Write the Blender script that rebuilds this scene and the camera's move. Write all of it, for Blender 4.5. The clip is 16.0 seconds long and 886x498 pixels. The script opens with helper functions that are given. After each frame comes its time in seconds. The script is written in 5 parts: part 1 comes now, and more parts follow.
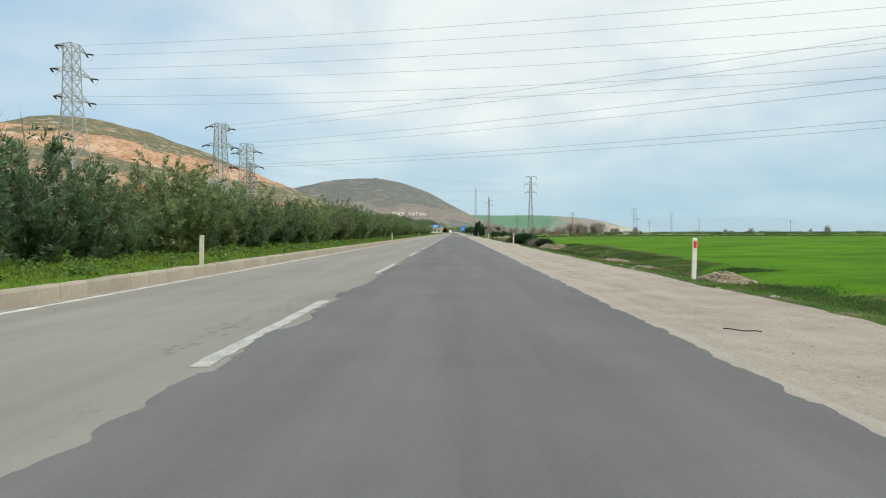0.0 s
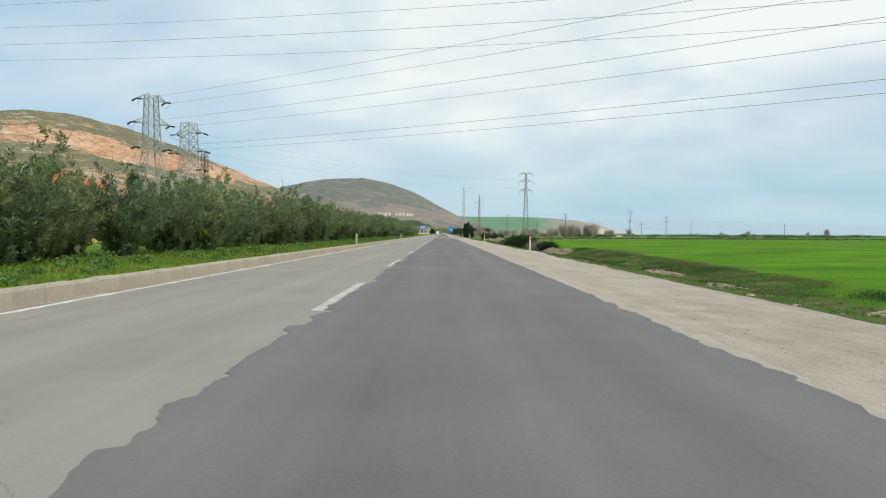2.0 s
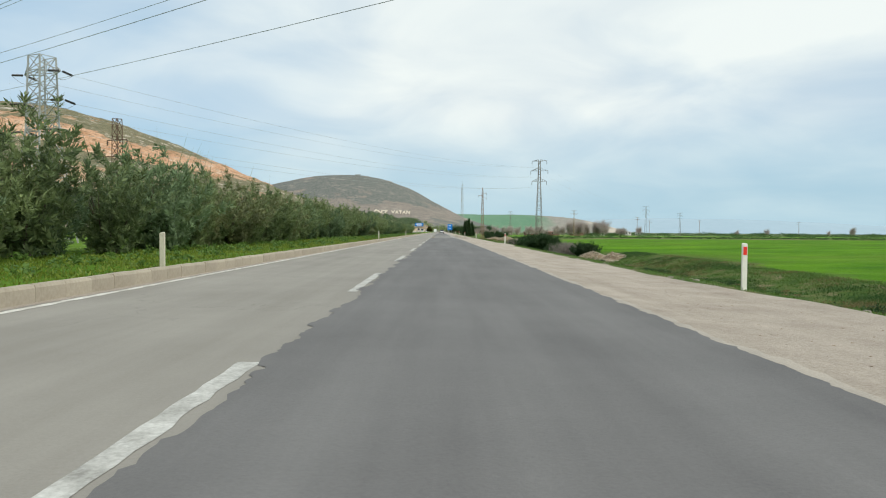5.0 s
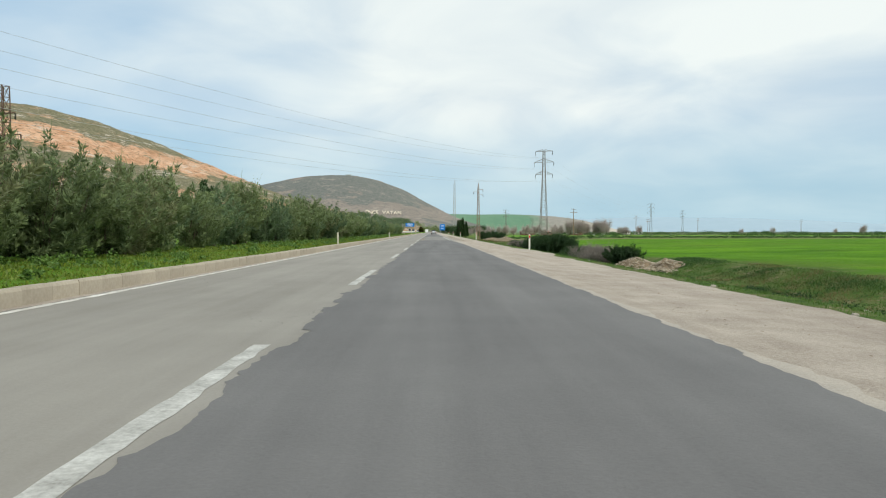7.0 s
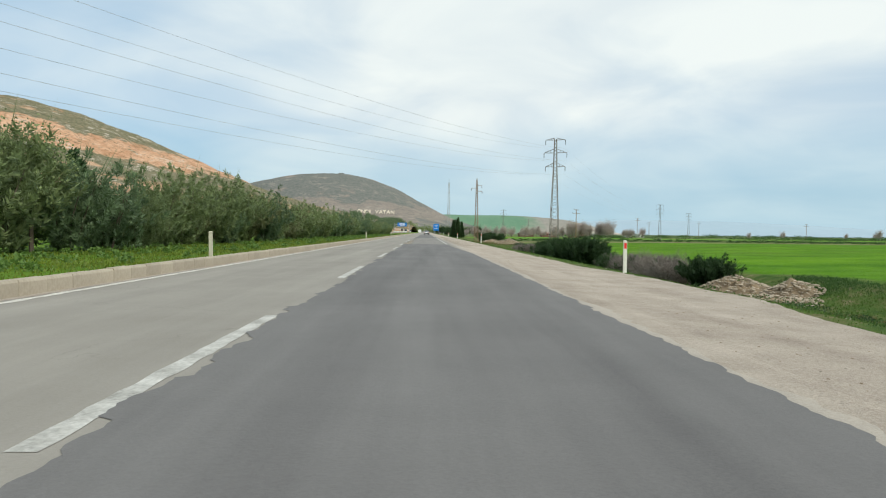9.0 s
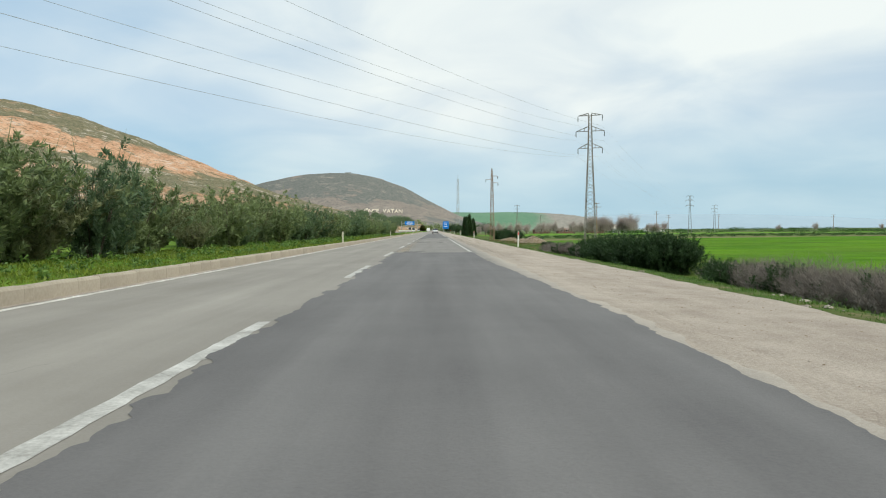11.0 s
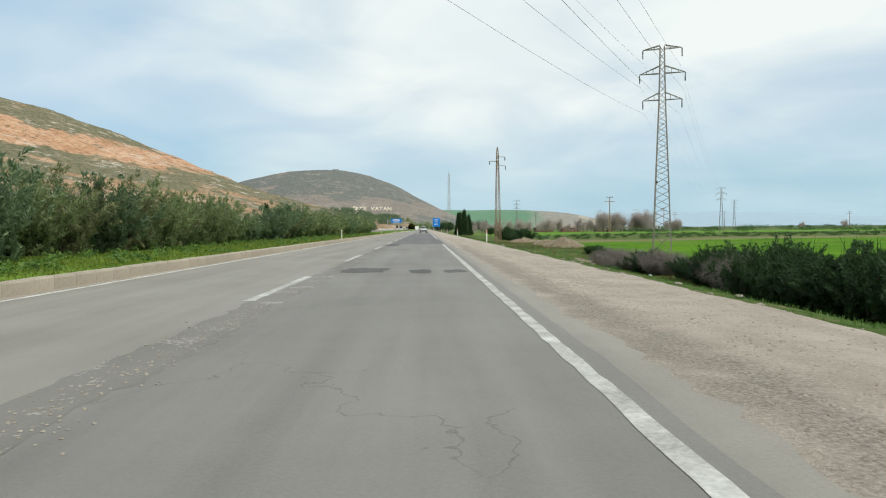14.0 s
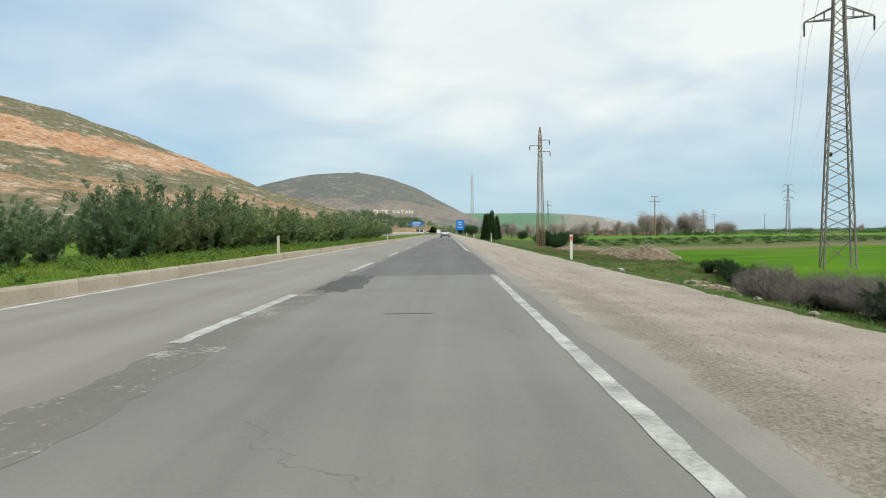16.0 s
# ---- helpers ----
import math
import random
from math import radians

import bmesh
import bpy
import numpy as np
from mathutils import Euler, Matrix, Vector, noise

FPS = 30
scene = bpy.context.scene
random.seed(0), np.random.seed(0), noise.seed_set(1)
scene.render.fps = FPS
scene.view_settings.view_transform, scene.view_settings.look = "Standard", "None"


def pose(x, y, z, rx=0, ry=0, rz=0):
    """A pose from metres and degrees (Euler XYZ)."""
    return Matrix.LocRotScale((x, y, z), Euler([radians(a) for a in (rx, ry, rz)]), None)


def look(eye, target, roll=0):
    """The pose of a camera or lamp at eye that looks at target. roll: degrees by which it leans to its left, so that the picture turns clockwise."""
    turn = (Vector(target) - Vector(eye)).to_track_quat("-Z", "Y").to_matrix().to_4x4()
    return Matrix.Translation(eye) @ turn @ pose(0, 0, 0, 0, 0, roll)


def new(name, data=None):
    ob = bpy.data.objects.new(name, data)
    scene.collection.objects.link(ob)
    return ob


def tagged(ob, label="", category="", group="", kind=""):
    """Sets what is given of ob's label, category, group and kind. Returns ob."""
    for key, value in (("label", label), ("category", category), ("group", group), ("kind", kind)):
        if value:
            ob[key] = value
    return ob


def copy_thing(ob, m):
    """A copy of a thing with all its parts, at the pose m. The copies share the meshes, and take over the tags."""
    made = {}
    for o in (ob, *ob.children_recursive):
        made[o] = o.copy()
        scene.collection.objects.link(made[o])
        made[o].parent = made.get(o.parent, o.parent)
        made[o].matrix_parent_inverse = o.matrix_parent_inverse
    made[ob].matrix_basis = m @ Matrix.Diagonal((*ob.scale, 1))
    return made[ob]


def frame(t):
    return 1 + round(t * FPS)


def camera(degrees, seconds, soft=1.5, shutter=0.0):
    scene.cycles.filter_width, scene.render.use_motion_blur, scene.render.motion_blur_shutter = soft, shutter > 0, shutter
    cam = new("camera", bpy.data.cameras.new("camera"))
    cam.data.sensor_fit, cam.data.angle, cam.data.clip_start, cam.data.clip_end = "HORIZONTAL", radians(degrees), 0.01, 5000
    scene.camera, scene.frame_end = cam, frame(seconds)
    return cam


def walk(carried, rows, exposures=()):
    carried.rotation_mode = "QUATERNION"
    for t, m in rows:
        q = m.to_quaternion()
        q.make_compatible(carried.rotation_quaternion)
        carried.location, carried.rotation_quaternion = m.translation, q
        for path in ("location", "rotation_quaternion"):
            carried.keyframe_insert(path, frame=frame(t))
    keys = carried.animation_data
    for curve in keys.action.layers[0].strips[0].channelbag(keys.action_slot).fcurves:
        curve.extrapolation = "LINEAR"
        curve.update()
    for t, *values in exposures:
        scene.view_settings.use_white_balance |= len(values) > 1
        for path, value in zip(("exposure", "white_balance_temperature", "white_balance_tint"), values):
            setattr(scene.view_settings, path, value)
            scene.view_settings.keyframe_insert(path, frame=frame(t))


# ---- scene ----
cam = camera(64.4, 16.0, soft=1.1)
# seconds, x, y, z, then yaw, pitch and roll in degrees; the eye is just under 1 m over the road
PATH = (
    (0, -0.14, 0.00, 0.989, 1.02, -1.39, 0.09),
    (0.5, -0.24, 4.84, 0.989, 1.08, -1.49, -0.07),
    (1, -0.32, 9.76, 0.984, 0.38, -1.38, -0.27),
    (1.5, -0.39, 14.81, 0.984, 0.04, -1.30, -0.28),
    (2, -0.45, 20.00, 0.984, -0.03, -1.29, -0.30),
    (2.5, -0.49, 25.31, 0.984, 0.04, -1.31, -0.25),
    (3, -0.53, 30.75, 0.985, 0.10, -1.25, -0.13),
    (3.5, -0.58, 36.28, 0.982, 0.12, -1.39, -0.25),
    (4, -0.62, 41.84, 0.984, -0.10, -1.43, -0.64),
    (6.5, -0.62, 68.87, 0.986, -0.63, -1.51, 0.06),
    (7, -0.56, 74.41, 0.984, -0.89, -1.43, -0.06),
    (7.5, -0.51, 79.99, 0.984, -1.07, -1.46, -0.08),
    (8, -0.44, 85.60, 0.981, -1.09, -1.30, 0.38),
    (8.5, -0.37, 91.28, 0.985, -1.24, -1.44, -0.02),
    (9, -0.28, 97.02, 0.984, -1.41, -1.39, -0.77),
    (11.5, -0.15, 127.54, 0.984, -0.59, -1.55, 0.50),
    (12, -0.09, 134.25, 0.984, -0.84, -1.50, 0.22),
    (12.5, -0.03, 141.03, 0.982, -1.06, -1.31, 0.16),
    (13, 0.07, 147.87, 0.981, -1.25, -1.43, -0.04),
    (13.5, 0.20, 154.75, 0.988, -1.34, -1.80, 0.29),
    (14, 0.33, 161.66, 0.983, -1.47, -1.68, 0.47),
    (14.5, 0.42, 168.59, 0.973, -1.19, -1.39, 0.29),
    (15, 0.45, 175.54, 0.984, -0.46, -1.45, -0.04),
    (15.5, 0.43, 182.50, 0.984, -0.02, -1.65, -0.00),
    (16, 0.39, 189.46, 0.990, 0.35, -1.37, 0.57),
)
walk(cam, [(t, pose(x, y, z, 90 + p, r, h)) for t, x, y, z, h, p, r in PATH], exposures=[(0, 0.0, 6500, 3), (16, 0.0, 6500, 3)])

# ---- light ----
world = bpy.data.worlds.new("sky")
scene.world = world
world.use_nodes = True


def wire(tree, a, b):
    tree.links.new(a, b)


def node(tree, kind, **values):
    n = tree.nodes.new(kind)
    for key, value in values.items():
        if key == "operation":
            n.operation = value
        elif key == "blend_type":
            n.blend_type = value
        elif key == "data_type":
            n.data_type = value
        else:
            n.inputs[key].default_value = value
    return n


def mathn(tree, op, a, b=0.5):
    n = tree.nodes.new("ShaderNodeMath")
    n.operation = op
    for i, v in enumerate((a, b)):
        if isinstance(v, (int, float)):
            n.inputs[i].default_value = v
        else:
            wire(tree, v, n.inputs[i])
    return n.outputs[0]


def ramp(tree, fac, stops):
    n = tree.nodes.new("ShaderNodeValToRGB")
    e = n.color_ramp.elements
    while len(e) < len(stops):
        e.new(0.5)
    for s, (p, c) in zip(e, stops):
        s.position, s.color = p, (*c, 1) if len(c) == 3 else c
    wire(tree, fac, n.inputs[0])
    return n.outputs[0]


def grey(v):
    return (v, v, v)


def mix(tree, fac, a, b, mode="MIX"):
    n = tree.nodes.new("ShaderNodeMixRGB")
    n.blend_type = mode
    for i, v in enumerate((fac, a, b)):
        if isinstance(v, (int, float)):
            n.inputs[i].default_value = v
        elif isinstance(v, tuple):
            n.inputs[i].default_value = (*v, 1)
        else:
            wire(tree, v, n.inputs[i])
    return n.outputs[0]


def noise_tex(tree, vec, scale, detail=4, rough=0.55, distort=0.0):
    n = tree.nodes.new("ShaderNodeTexNoise")
    n.inputs["Scale"].default_value = scale
    n.inputs["Detail"].default_value = detail
    n.inputs["Roughness"].default_value = rough
    n.inputs["Distortion"].default_value = distort
    if vec is not None:
        wire(tree, vec, n.inputs["Vector"])
    return n.outputs[0]


SUN_EL, SUN_AZ = radians(38), radians(140)
w = world.node_tree
w.nodes.clear()
wout = w.nodes.new("ShaderNodeOutputWorld")
wbg = w.nodes.new("ShaderNodeBackground")
wire(w, wbg.outputs[0], wout.inputs[0])
sky = w.nodes.new("ShaderNodeTexSky")
sky.sky_type = "NISHITA"
sky.sun_disc = False
sky.sun_elevation, sky.sun_rotation = SUN_EL, SUN_AZ
sky.dust_density, sky.ozone_density = 1.5, 2.0
wtc = w.nodes.new("ShaderNodeTexCoord")
wsep = w.nodes.new("ShaderNodeSeparateXYZ")
wire(w, wtc.outputs["Generated"], wsep.inputs[0])
up = mathn(w, "ADD", mathn(w, "MAXIMUM", wsep.outputs[2], 0.0), 0.22)
wcomb = w.nodes.new("ShaderNodeCombineXYZ")
wire(w, mathn(w, "DIVIDE", wsep.outputs[0], up), wcomb.inputs[0])
wire(w, mathn(w, "DIVIDE", wsep.outputs[1], up), wcomb.inputs[1])
big = noise_tex(w, wcomb.outputs[0], 0.55, 4, 0.45, 0.6)
fine = noise_tex(w, wcomb.outputs[0], 1.7, 6, 0.5, 0.5)
aside = mathn(w, "MAXIMUM", mathn(w, "SUBTRACT", 0.08, wsep.outputs[0]), 0.0)
lean = mathn(w, "SUBTRACT", mathn(w, "MULTIPLY", mathn(w, "MINIMUM", wsep.outputs[2], 0.45), 0.55), mathn(w, "ADD", 0.07, mathn(w, "MULTIPLY", mathn(w, "MINIMUM", aside, 0.6), 0.26)))
cover = mathn(w, "ADD", mathn(w, "ADD", mathn(w, "MULTIPLY", big, 0.78), mathn(w, "MULTIPLY", fine, 0.22)), lean)
mask = ramp(w, cover, [(0.31, grey(0)), (0.57, grey(1))])
shade = ramp(w, fine, [(0.32, (0.745, 0.80, 0.87)), (0.62, (0.915, 0.94, 0.955))])
nish = mix(w, 1.0, sky.outputs[0], (0.115, 0.115, 0.115), "MULTIPLY")
gap = mix(w, 0.75, nish, (0.45, 0.63, 0.84))
veil = mix(w, mask, gap, shade)
low = ramp(w, wsep.outputs[2], [(0.0, grey(1)), (0.16, grey(0))])
wcol = mix(w, mathn(w, "MULTIPLY", low, 0.85), veil, (0.47, 0.66, 0.785))
wire(w, wcol, wbg.inputs[0])
wbg.inputs[1].default_value = 1.0

sun = bpy.data.lights.new("sun", "SUN")
sun.energy, sun.angle, sun.color = 2.3, radians(10), (1.0, 0.94, 0.84)
sun_ob = new("sun", sun)
sun_ob.matrix_world = look((math.sin(SUN_AZ) * 50, math.cos(SUN_AZ) * 50, math.tan(SUN_EL) * 50), (0, 0, 0))
scene.view_settings.exposure = 0.0


# ---- materials ----
def material(name, rough=0.8, metal=0.0, spec=0.3):
    m = bpy.data.materials.new(name)
    m.use_nodes = True
    t = m.node_tree
    b = t.nodes["Principled BSDF"]
    b.inputs["Roughness"].default_value = rough
    b.inputs["Metallic"].default_value = metal
    b.inputs["Specular IOR Level"].default_value = spec
    tc = t.nodes.new("ShaderNodeTexCoord")
    return m, t, b, tc.outputs["Object"]


def bump(t, b, height, strength, distance):
    n = t.nodes.new("ShaderNodeBump")
    n.inputs["Strength"].default_value = strength
    n.inputs["Distance"].default_value = distance
    wire(t, height, n.inputs["Height"])
    wire(t, n.outputs[0], b.inputs["Normal"])


def two_tone(name, c1, c2, s1, s2, rough=0.85, relief=0.0, metal=0.0, vary=0.0, spec=0.25):
    """Two colours mixed by coarse stains and fine grain, with a slight random shift from object to object."""
    m, t, b, v = material(name, rough, metal, spec)
    coarse, grain = noise_tex(t, v, s1, 4), noise_tex(t, v, s2, 5, 0.65)
    f = mathn(t, "ADD", mathn(t, "MULTIPLY", coarse, 0.6), mathn(t, "MULTIPLY", grain, 0.4))
    col = ramp(t, f, [(0.34, c1), (0.66, c2)])
    if vary:
        oi = t.nodes.new("ShaderNodeObjectInfo")
        hsv = t.nodes.new("ShaderNodeHueSaturation")
        wire(t, col, hsv.inputs["Color"])
        wire(t, mathn(t, "ADD", mathn(t, "MULTIPLY", oi.outputs["Random"], 2 * vary), 1 - vary), hsv.inputs["Value"])
        col = hsv.outputs[0]
    wire(t, col, b.inputs["Base Color"])
    if relief:
        bump(t, b, grain, 0.6, relief)
    return m


def leaf_material(name, dark, light, spec=0.3):
    """Leaves: each one of a bush has a tone of its own; a little light passes through."""
    m, t, b, v = material(name, 0.55, 0, spec)
    g = t.nodes.new("ShaderNodeNewGeometry")
    oi = t.nodes.new("ShaderNodeObjectInfo")
    patch = noise_tex(t, v, 2.2, 3)
    f = mathn(t, "ADD", mathn(t, "MULTIPLY", g.outputs["Random Per Island"], 0.38), mathn(t, "MULTIPLY", patch, 0.52))
    f = mathn(t, "ADD", f, mathn(t, "MULTIPLY", mathn(t, "SUBTRACT", oi.outputs["Random"], 0.3), 0.28))
    wire(t, ramp(t, f, [(0.15, dark), (0.85, light)]), b.inputs["Base Color"])
    tr = t.nodes.new("ShaderNodeBsdfTranslucent")
    tr.inputs[0].default_value = (*light, 1)
    mx = t.nodes.new("ShaderNodeMixShader")
    mx.inputs[0].default_value = 0.27
    wire(t, b.outputs[0], mx.inputs[1])
    wire(t, tr.outputs[0], mx.inputs[2])
    wire(t, mx.outputs[0], t.nodes["Material Output"].inputs[0])
    return m


def asphalt(name, c1, c2, cracks=0.0, ravel=None, dust=None):
    """Bitumen with wheel tracks, stains and grain; cracks and loose stones where it is worn."""
    m, t, b, v = material(name, 0.8, 0, 0.3)
    mp = t.nodes.new("ShaderNodeMapping")
    mp.inputs["Scale"].default_value = (1.0, 0.05, 1.0)
    wire(t, v, mp.inputs[0])
    lanes = noise_tex(t, mp.outputs[0], 1.3, 4, 0.6)
    stain = noise_tex(t, v, 0.4, 6, 0.65)
    grain = noise_tex(t, v, 40, 4, 0.75)
    f = mathn(t, "ADD", mathn(t, "MULTIPLY", lanes, 0.45), mathn(t, "MULTIPLY", stain, 0.32))
    f = mathn(t, "ADD", f, mathn(t, "MULTIPLY", grain, 0.23))
    col = ramp(t, f, [(0.34, c1), (0.66, c2)])
    if ravel:
        spots = mathn(t, "ADD", mathn(t, "MULTIPLY", noise_tex(t, v, 1.2, 3), 0.55), mathn(t, "MULTIPLY", noise_tex(t, v, 18, 3, 0.7), 0.45))
        col = mix(t, ramp(t, spots, [(0.55, grey(0)), (0.62, grey(0.7))]), col, ravel)
    if dust:
        # pale sand trodden into the outer edge, less along the later stretch
        s = t.nodes.new("ShaderNodeSeparateXYZ")
        wire(t, v, s.inputs[0])
        out = mathn(t, "ADD", s.outputs[0], mathn(t, "MULTIPLY", mathn(t, "SUBTRACT", noise_tex(t, v, 2.2, 5, 0.7), 0.5), 0.7))
        near = ramp(t, mathn(t, "MULTIPLY", out, 0.25), [(0.40, grey(0)), (0.53, grey(0.9))])
        later = ramp(t, mathn(t, "MULTIPLY", mathn(t, "SUBTRACT", s.outputs[1], 140), 0.02), [(0.1, grey(1)), (0.3, grey(0.35))])
        col = mix(t, mathn(t, "MULTIPLY", near, later), col, ramp(t, grain, [(0.35, dust[0]), (0.65, dust[1])]))
    if cracks:
        wander = t.nodes.new("ShaderNodeTexNoise")
        wander.inputs["Scale"].default_value = 1.6
        wander.inputs["Detail"].default_value = 5
        wire(t, v, wander.inputs["Vector"])
        crack = t.nodes.new("ShaderNodeTexVoronoi")
        crack.feature = "DISTANCE_TO_EDGE"
        crack.inputs["Scale"].default_value = 0.4
        wire(t, mix(t, 0.9, v, wander.outputs[1], "ADD"), crack.inputs["Vector"])
        line = ramp(t, crack.outputs[0], [(0.0, grey(1)), (0.0035, grey(0))])
        some = ramp(t, noise_tex(t, v, 0.3, 3), [(0.5, grey(0)), (0.58, grey(cracks))])
        col = mix(t, mathn(t, "MULTIPLY", line, some), col, (0.07, 0.065, 0.06))
    wire(t, col, b.inputs["Base Color"])
    bump(t, b, grain, 0.6, 0.008)
    return m


M_OLD = asphalt("old_asphalt", (0.208, 0.192, 0.170), (0.332, 0.311, 0.281), 0.35, None, ((0.375, 0.325, 0.275), (0.50, 0.445, 0.385)))
M_NEW = asphalt("new_asphalt", (0.104, 0.100, 0.102), (0.192, 0.186, 0.185))
M_MID = asphalt("worn_asphalt", (0.170, 0.160, 0.150), (0.278, 0.263, 0.246), 0.45, None)
M_SMEAR = asphalt("oily_asphalt", (0.165, 0.155, 0.141), (0.262, 0.247, 0.225))
M_RAVEL = asphalt("ravelled_asphalt", (0.15, 0.14, 0.128), (0.25, 0.235, 0.215), 0.0, (0.52, 0.485, 0.44))
M_PATCH = asphalt("tar_patch", (0.065, 0.065, 0.065), (0.135, 0.131, 0.126))
def gravel_material():
    m, t, b, v = material("gravel", 0.95, 0, 0.15)
    mp = t.nodes.new("ShaderNodeMapping")
    mp.inputs["Scale"].default_value = (1.0, 0.08, 1.0)
    wire(t, v, mp.inputs[0])
    tracks, spots, grit = noise_tex(t, mp.outputs[0], 1.6, 4, 0.6), noise_tex(t, v, 1.1, 5, 0.65), noise_tex(t, v, 30, 4, 0.75)
    f = mathn(t, "ADD", mathn(t, "ADD", mathn(t, "MULTIPLY", tracks, 0.24), mathn(t, "MULTIPLY", spots, 0.34)), mathn(t, "MULTIPLY", grit, 0.42))
    col = ramp(t, f, [(0.35, (0.275, 0.228, 0.187)), (0.5, (0.425, 0.366, 0.312)), (0.64, (0.55, 0.485, 0.42))])
    peb = t.nodes.new("ShaderNodeTexVoronoi")
    peb.inputs["Scale"].default_value = 16
    wire(t, v, peb.inputs["Vector"])
    dark = ramp(t, peb.outputs["Distance"], [(0.10, grey(0.75)), (0.22, grey(0))])
    few = ramp(t, noise_tex(t, v, 5, 3), [(0.5, grey(0)), (0.62, grey(0.8))])
    # a coarse, darker wheel track worn along the far stretch
    s = t.nodes.new("ShaderNodeSeparateXYZ")
    wire(t, v, s.inputs[0])
    off = mathn(t, "ADD", mathn(t, "SUBTRACT", s.outputs[0], 2.35), mathn(t, "MULTIPLY", mathn(t, "SUBTRACT", noise_tex(t, v, 0.9, 5, 0.7), 0.5), 1.6))
    worn = ramp(t, mathn(t, "ABSOLUTE", off), [(0.12, grey(0.75)), (0.55, grey(0))])
    late = ramp(t, mathn(t, "MULTIPLY", mathn(t, "SUBTRACT", s.outputs[1], 140), 0.0145), [(0.0, grey(0)), (0.3, grey(1)), (0.8, grey(1)), (0.98, grey(0.15))])
    col = mix(t, mathn(t, "MULTIPLY", worn, late), col, ramp(t, grit, [(0.4, (0.15, 0.13, 0.11)), (0.62, (0.37, 0.33, 0.28))]))
    wire(t, mix(t, mathn(t, "MULTIPLY", dark, few), col, (0.17, 0.15, 0.13)), b.inputs["Base Color"])
    bump(t, b, grit, 0.9, 0.03)
    return m


M_GRAVEL = gravel_material()
M_PAINT = two_tone("road_paint", (0.24, 0.23, 0.21), (0.66, 0.65, 0.62), 3.0, 30, 0.6, 0.003)
M_LINE = two_tone("edge_paint", (0.40, 0.375, 0.33), (0.80, 0.785, 0.74), 2.2, 22, 0.6, 0.003)
M_KERB = two_tone("concrete", (0.31, 0.268, 0.208), (0.48, 0.42, 0.342), 0.9, 20, 0.9, 0.006, vary=0.08)
M_POST = two_tone("post_plastic", (0.62, 0.60, 0.52), (0.80, 0.79, 0.74), 2.0, 30, 0.45, 0.0)
M_POST_OLD = two_tone("post_aged", (0.42, 0.40, 0.31), (0.60, 0.57, 0.46), 2.0, 30, 0.6, 0.0)
M_RED = two_tone("reflector_red", (0.62, 0.03, 0.02), (0.75, 0.05, 0.03), 5, 40, 0.35)
M_STEEL = two_tone("galvanised_steel", (0.30, 0.31, 0.31), (0.46, 0.46, 0.45), 0.6, 6, 0.55, 0.0, 0.35)
M_STEEL_OLD = two_tone("weathered_steel", (0.15, 0.135, 0.12), (0.27, 0.25, 0.23), 0.6, 6, 0.7, 0.0, 0.25)
M_RUST = two_tone("rusty_steel", (0.22, 0.13, 0.08), (0.36, 0.27, 0.19), 0.5, 5, 0.8, 0.0, 0.2)
M_RUST_DARK = two_tone("dark_rust", (0.085, 0.05, 0.038), (0.20, 0.13, 0.095), 0.5, 5, 0.8, 0.0, 0.2)
M_DARK = two_tone("dark_steel", (0.035, 0.028, 0.024), (0.085, 0.06, 0.045), 0.6, 5, 0.7, 0.0, 0.2)
M_INSUL = two_tone("insulator_glaze", (0.02, 0.02, 0.022), (0.05, 0.045, 0.045), 4, 20, 0.3)
M_CABLE = two_tone("cable", (0.34, 0.35, 0.36), (0.46, 0.47, 0.48), 0.5, 4, 0.6, 0.0, 0.3)
M_LEAF = leaf_material("olive_leaf", (0.026, 0.054, 0.022), (0.285, 0.345, 0.150), 0.3)
M_LEAF_BLUE = leaf_material("oleander_leaf", (0.019, 0.050, 0.028), (0.220, 0.300, 0.150), 0.3)
M_LEAF_WARM = leaf_material("warm_leaf", (0.034, 0.050, 0.020), (0.260, 0.275, 0.130), 0.3)
M_LEAF_DARK = leaf_material("shrub_leaf", (0.010, 0.030, 0.013), (0.058, 0.105, 0.038), 0.2)
M_TWIG = leaf_material("dry_twig", (0.125, 0.110, 0.098), (0.290, 0.255, 0.225), 0.1)
M_TWIG_PALE = leaf_material("winter_twig", (0.30, 0.25, 0.23), (0.50, 0.43, 0.40), 0.1)
M_STRAW = leaf_material("straw", (0.105, 0.085, 0.036), (0.26, 0.20, 0.10), 0.1)
M_BARK = two_tone("bark", (0.07, 0.055, 0.042), (0.16, 0.13, 0.10), 3, 25, 0.95, 0.01)
M_GRASS = leaf_material("grass", (0.046, 0.092, 0.010), (0.235, 0.295, 0.042))
M_LEAF_WEED = leaf_material("dark_weed", (0.020, 0.055, 0.016), (0.085, 0.165, 0.042), 0.2)
M_WEED = leaf_material("weed", (0.035, 0.085, 0.015), (0.14, 0.235, 0.05))
M_STONE = two_tone("stone", (0.23, 0.20, 0.165), (0.44, 0.395, 0.335), 1.5, 12, 0.95, 0.02, vary=0.1)
M_RUBBLE = two_tone("rubble", (0.28, 0.23, 0.17), (0.52, 0.45, 0.36), 1.5, 12, 0.95, 0.02)
M_SOIL = two_tone("soil", (0.17, 0.125, 0.08), (0.31, 0.24, 0.16), 0.7, 14, 0.95, 0.03)
M_WHITE = two_tone("white_plastic", (0.70, 0.70, 0.70), (0.82, 0.82, 0.82), 4, 20, 0.5)
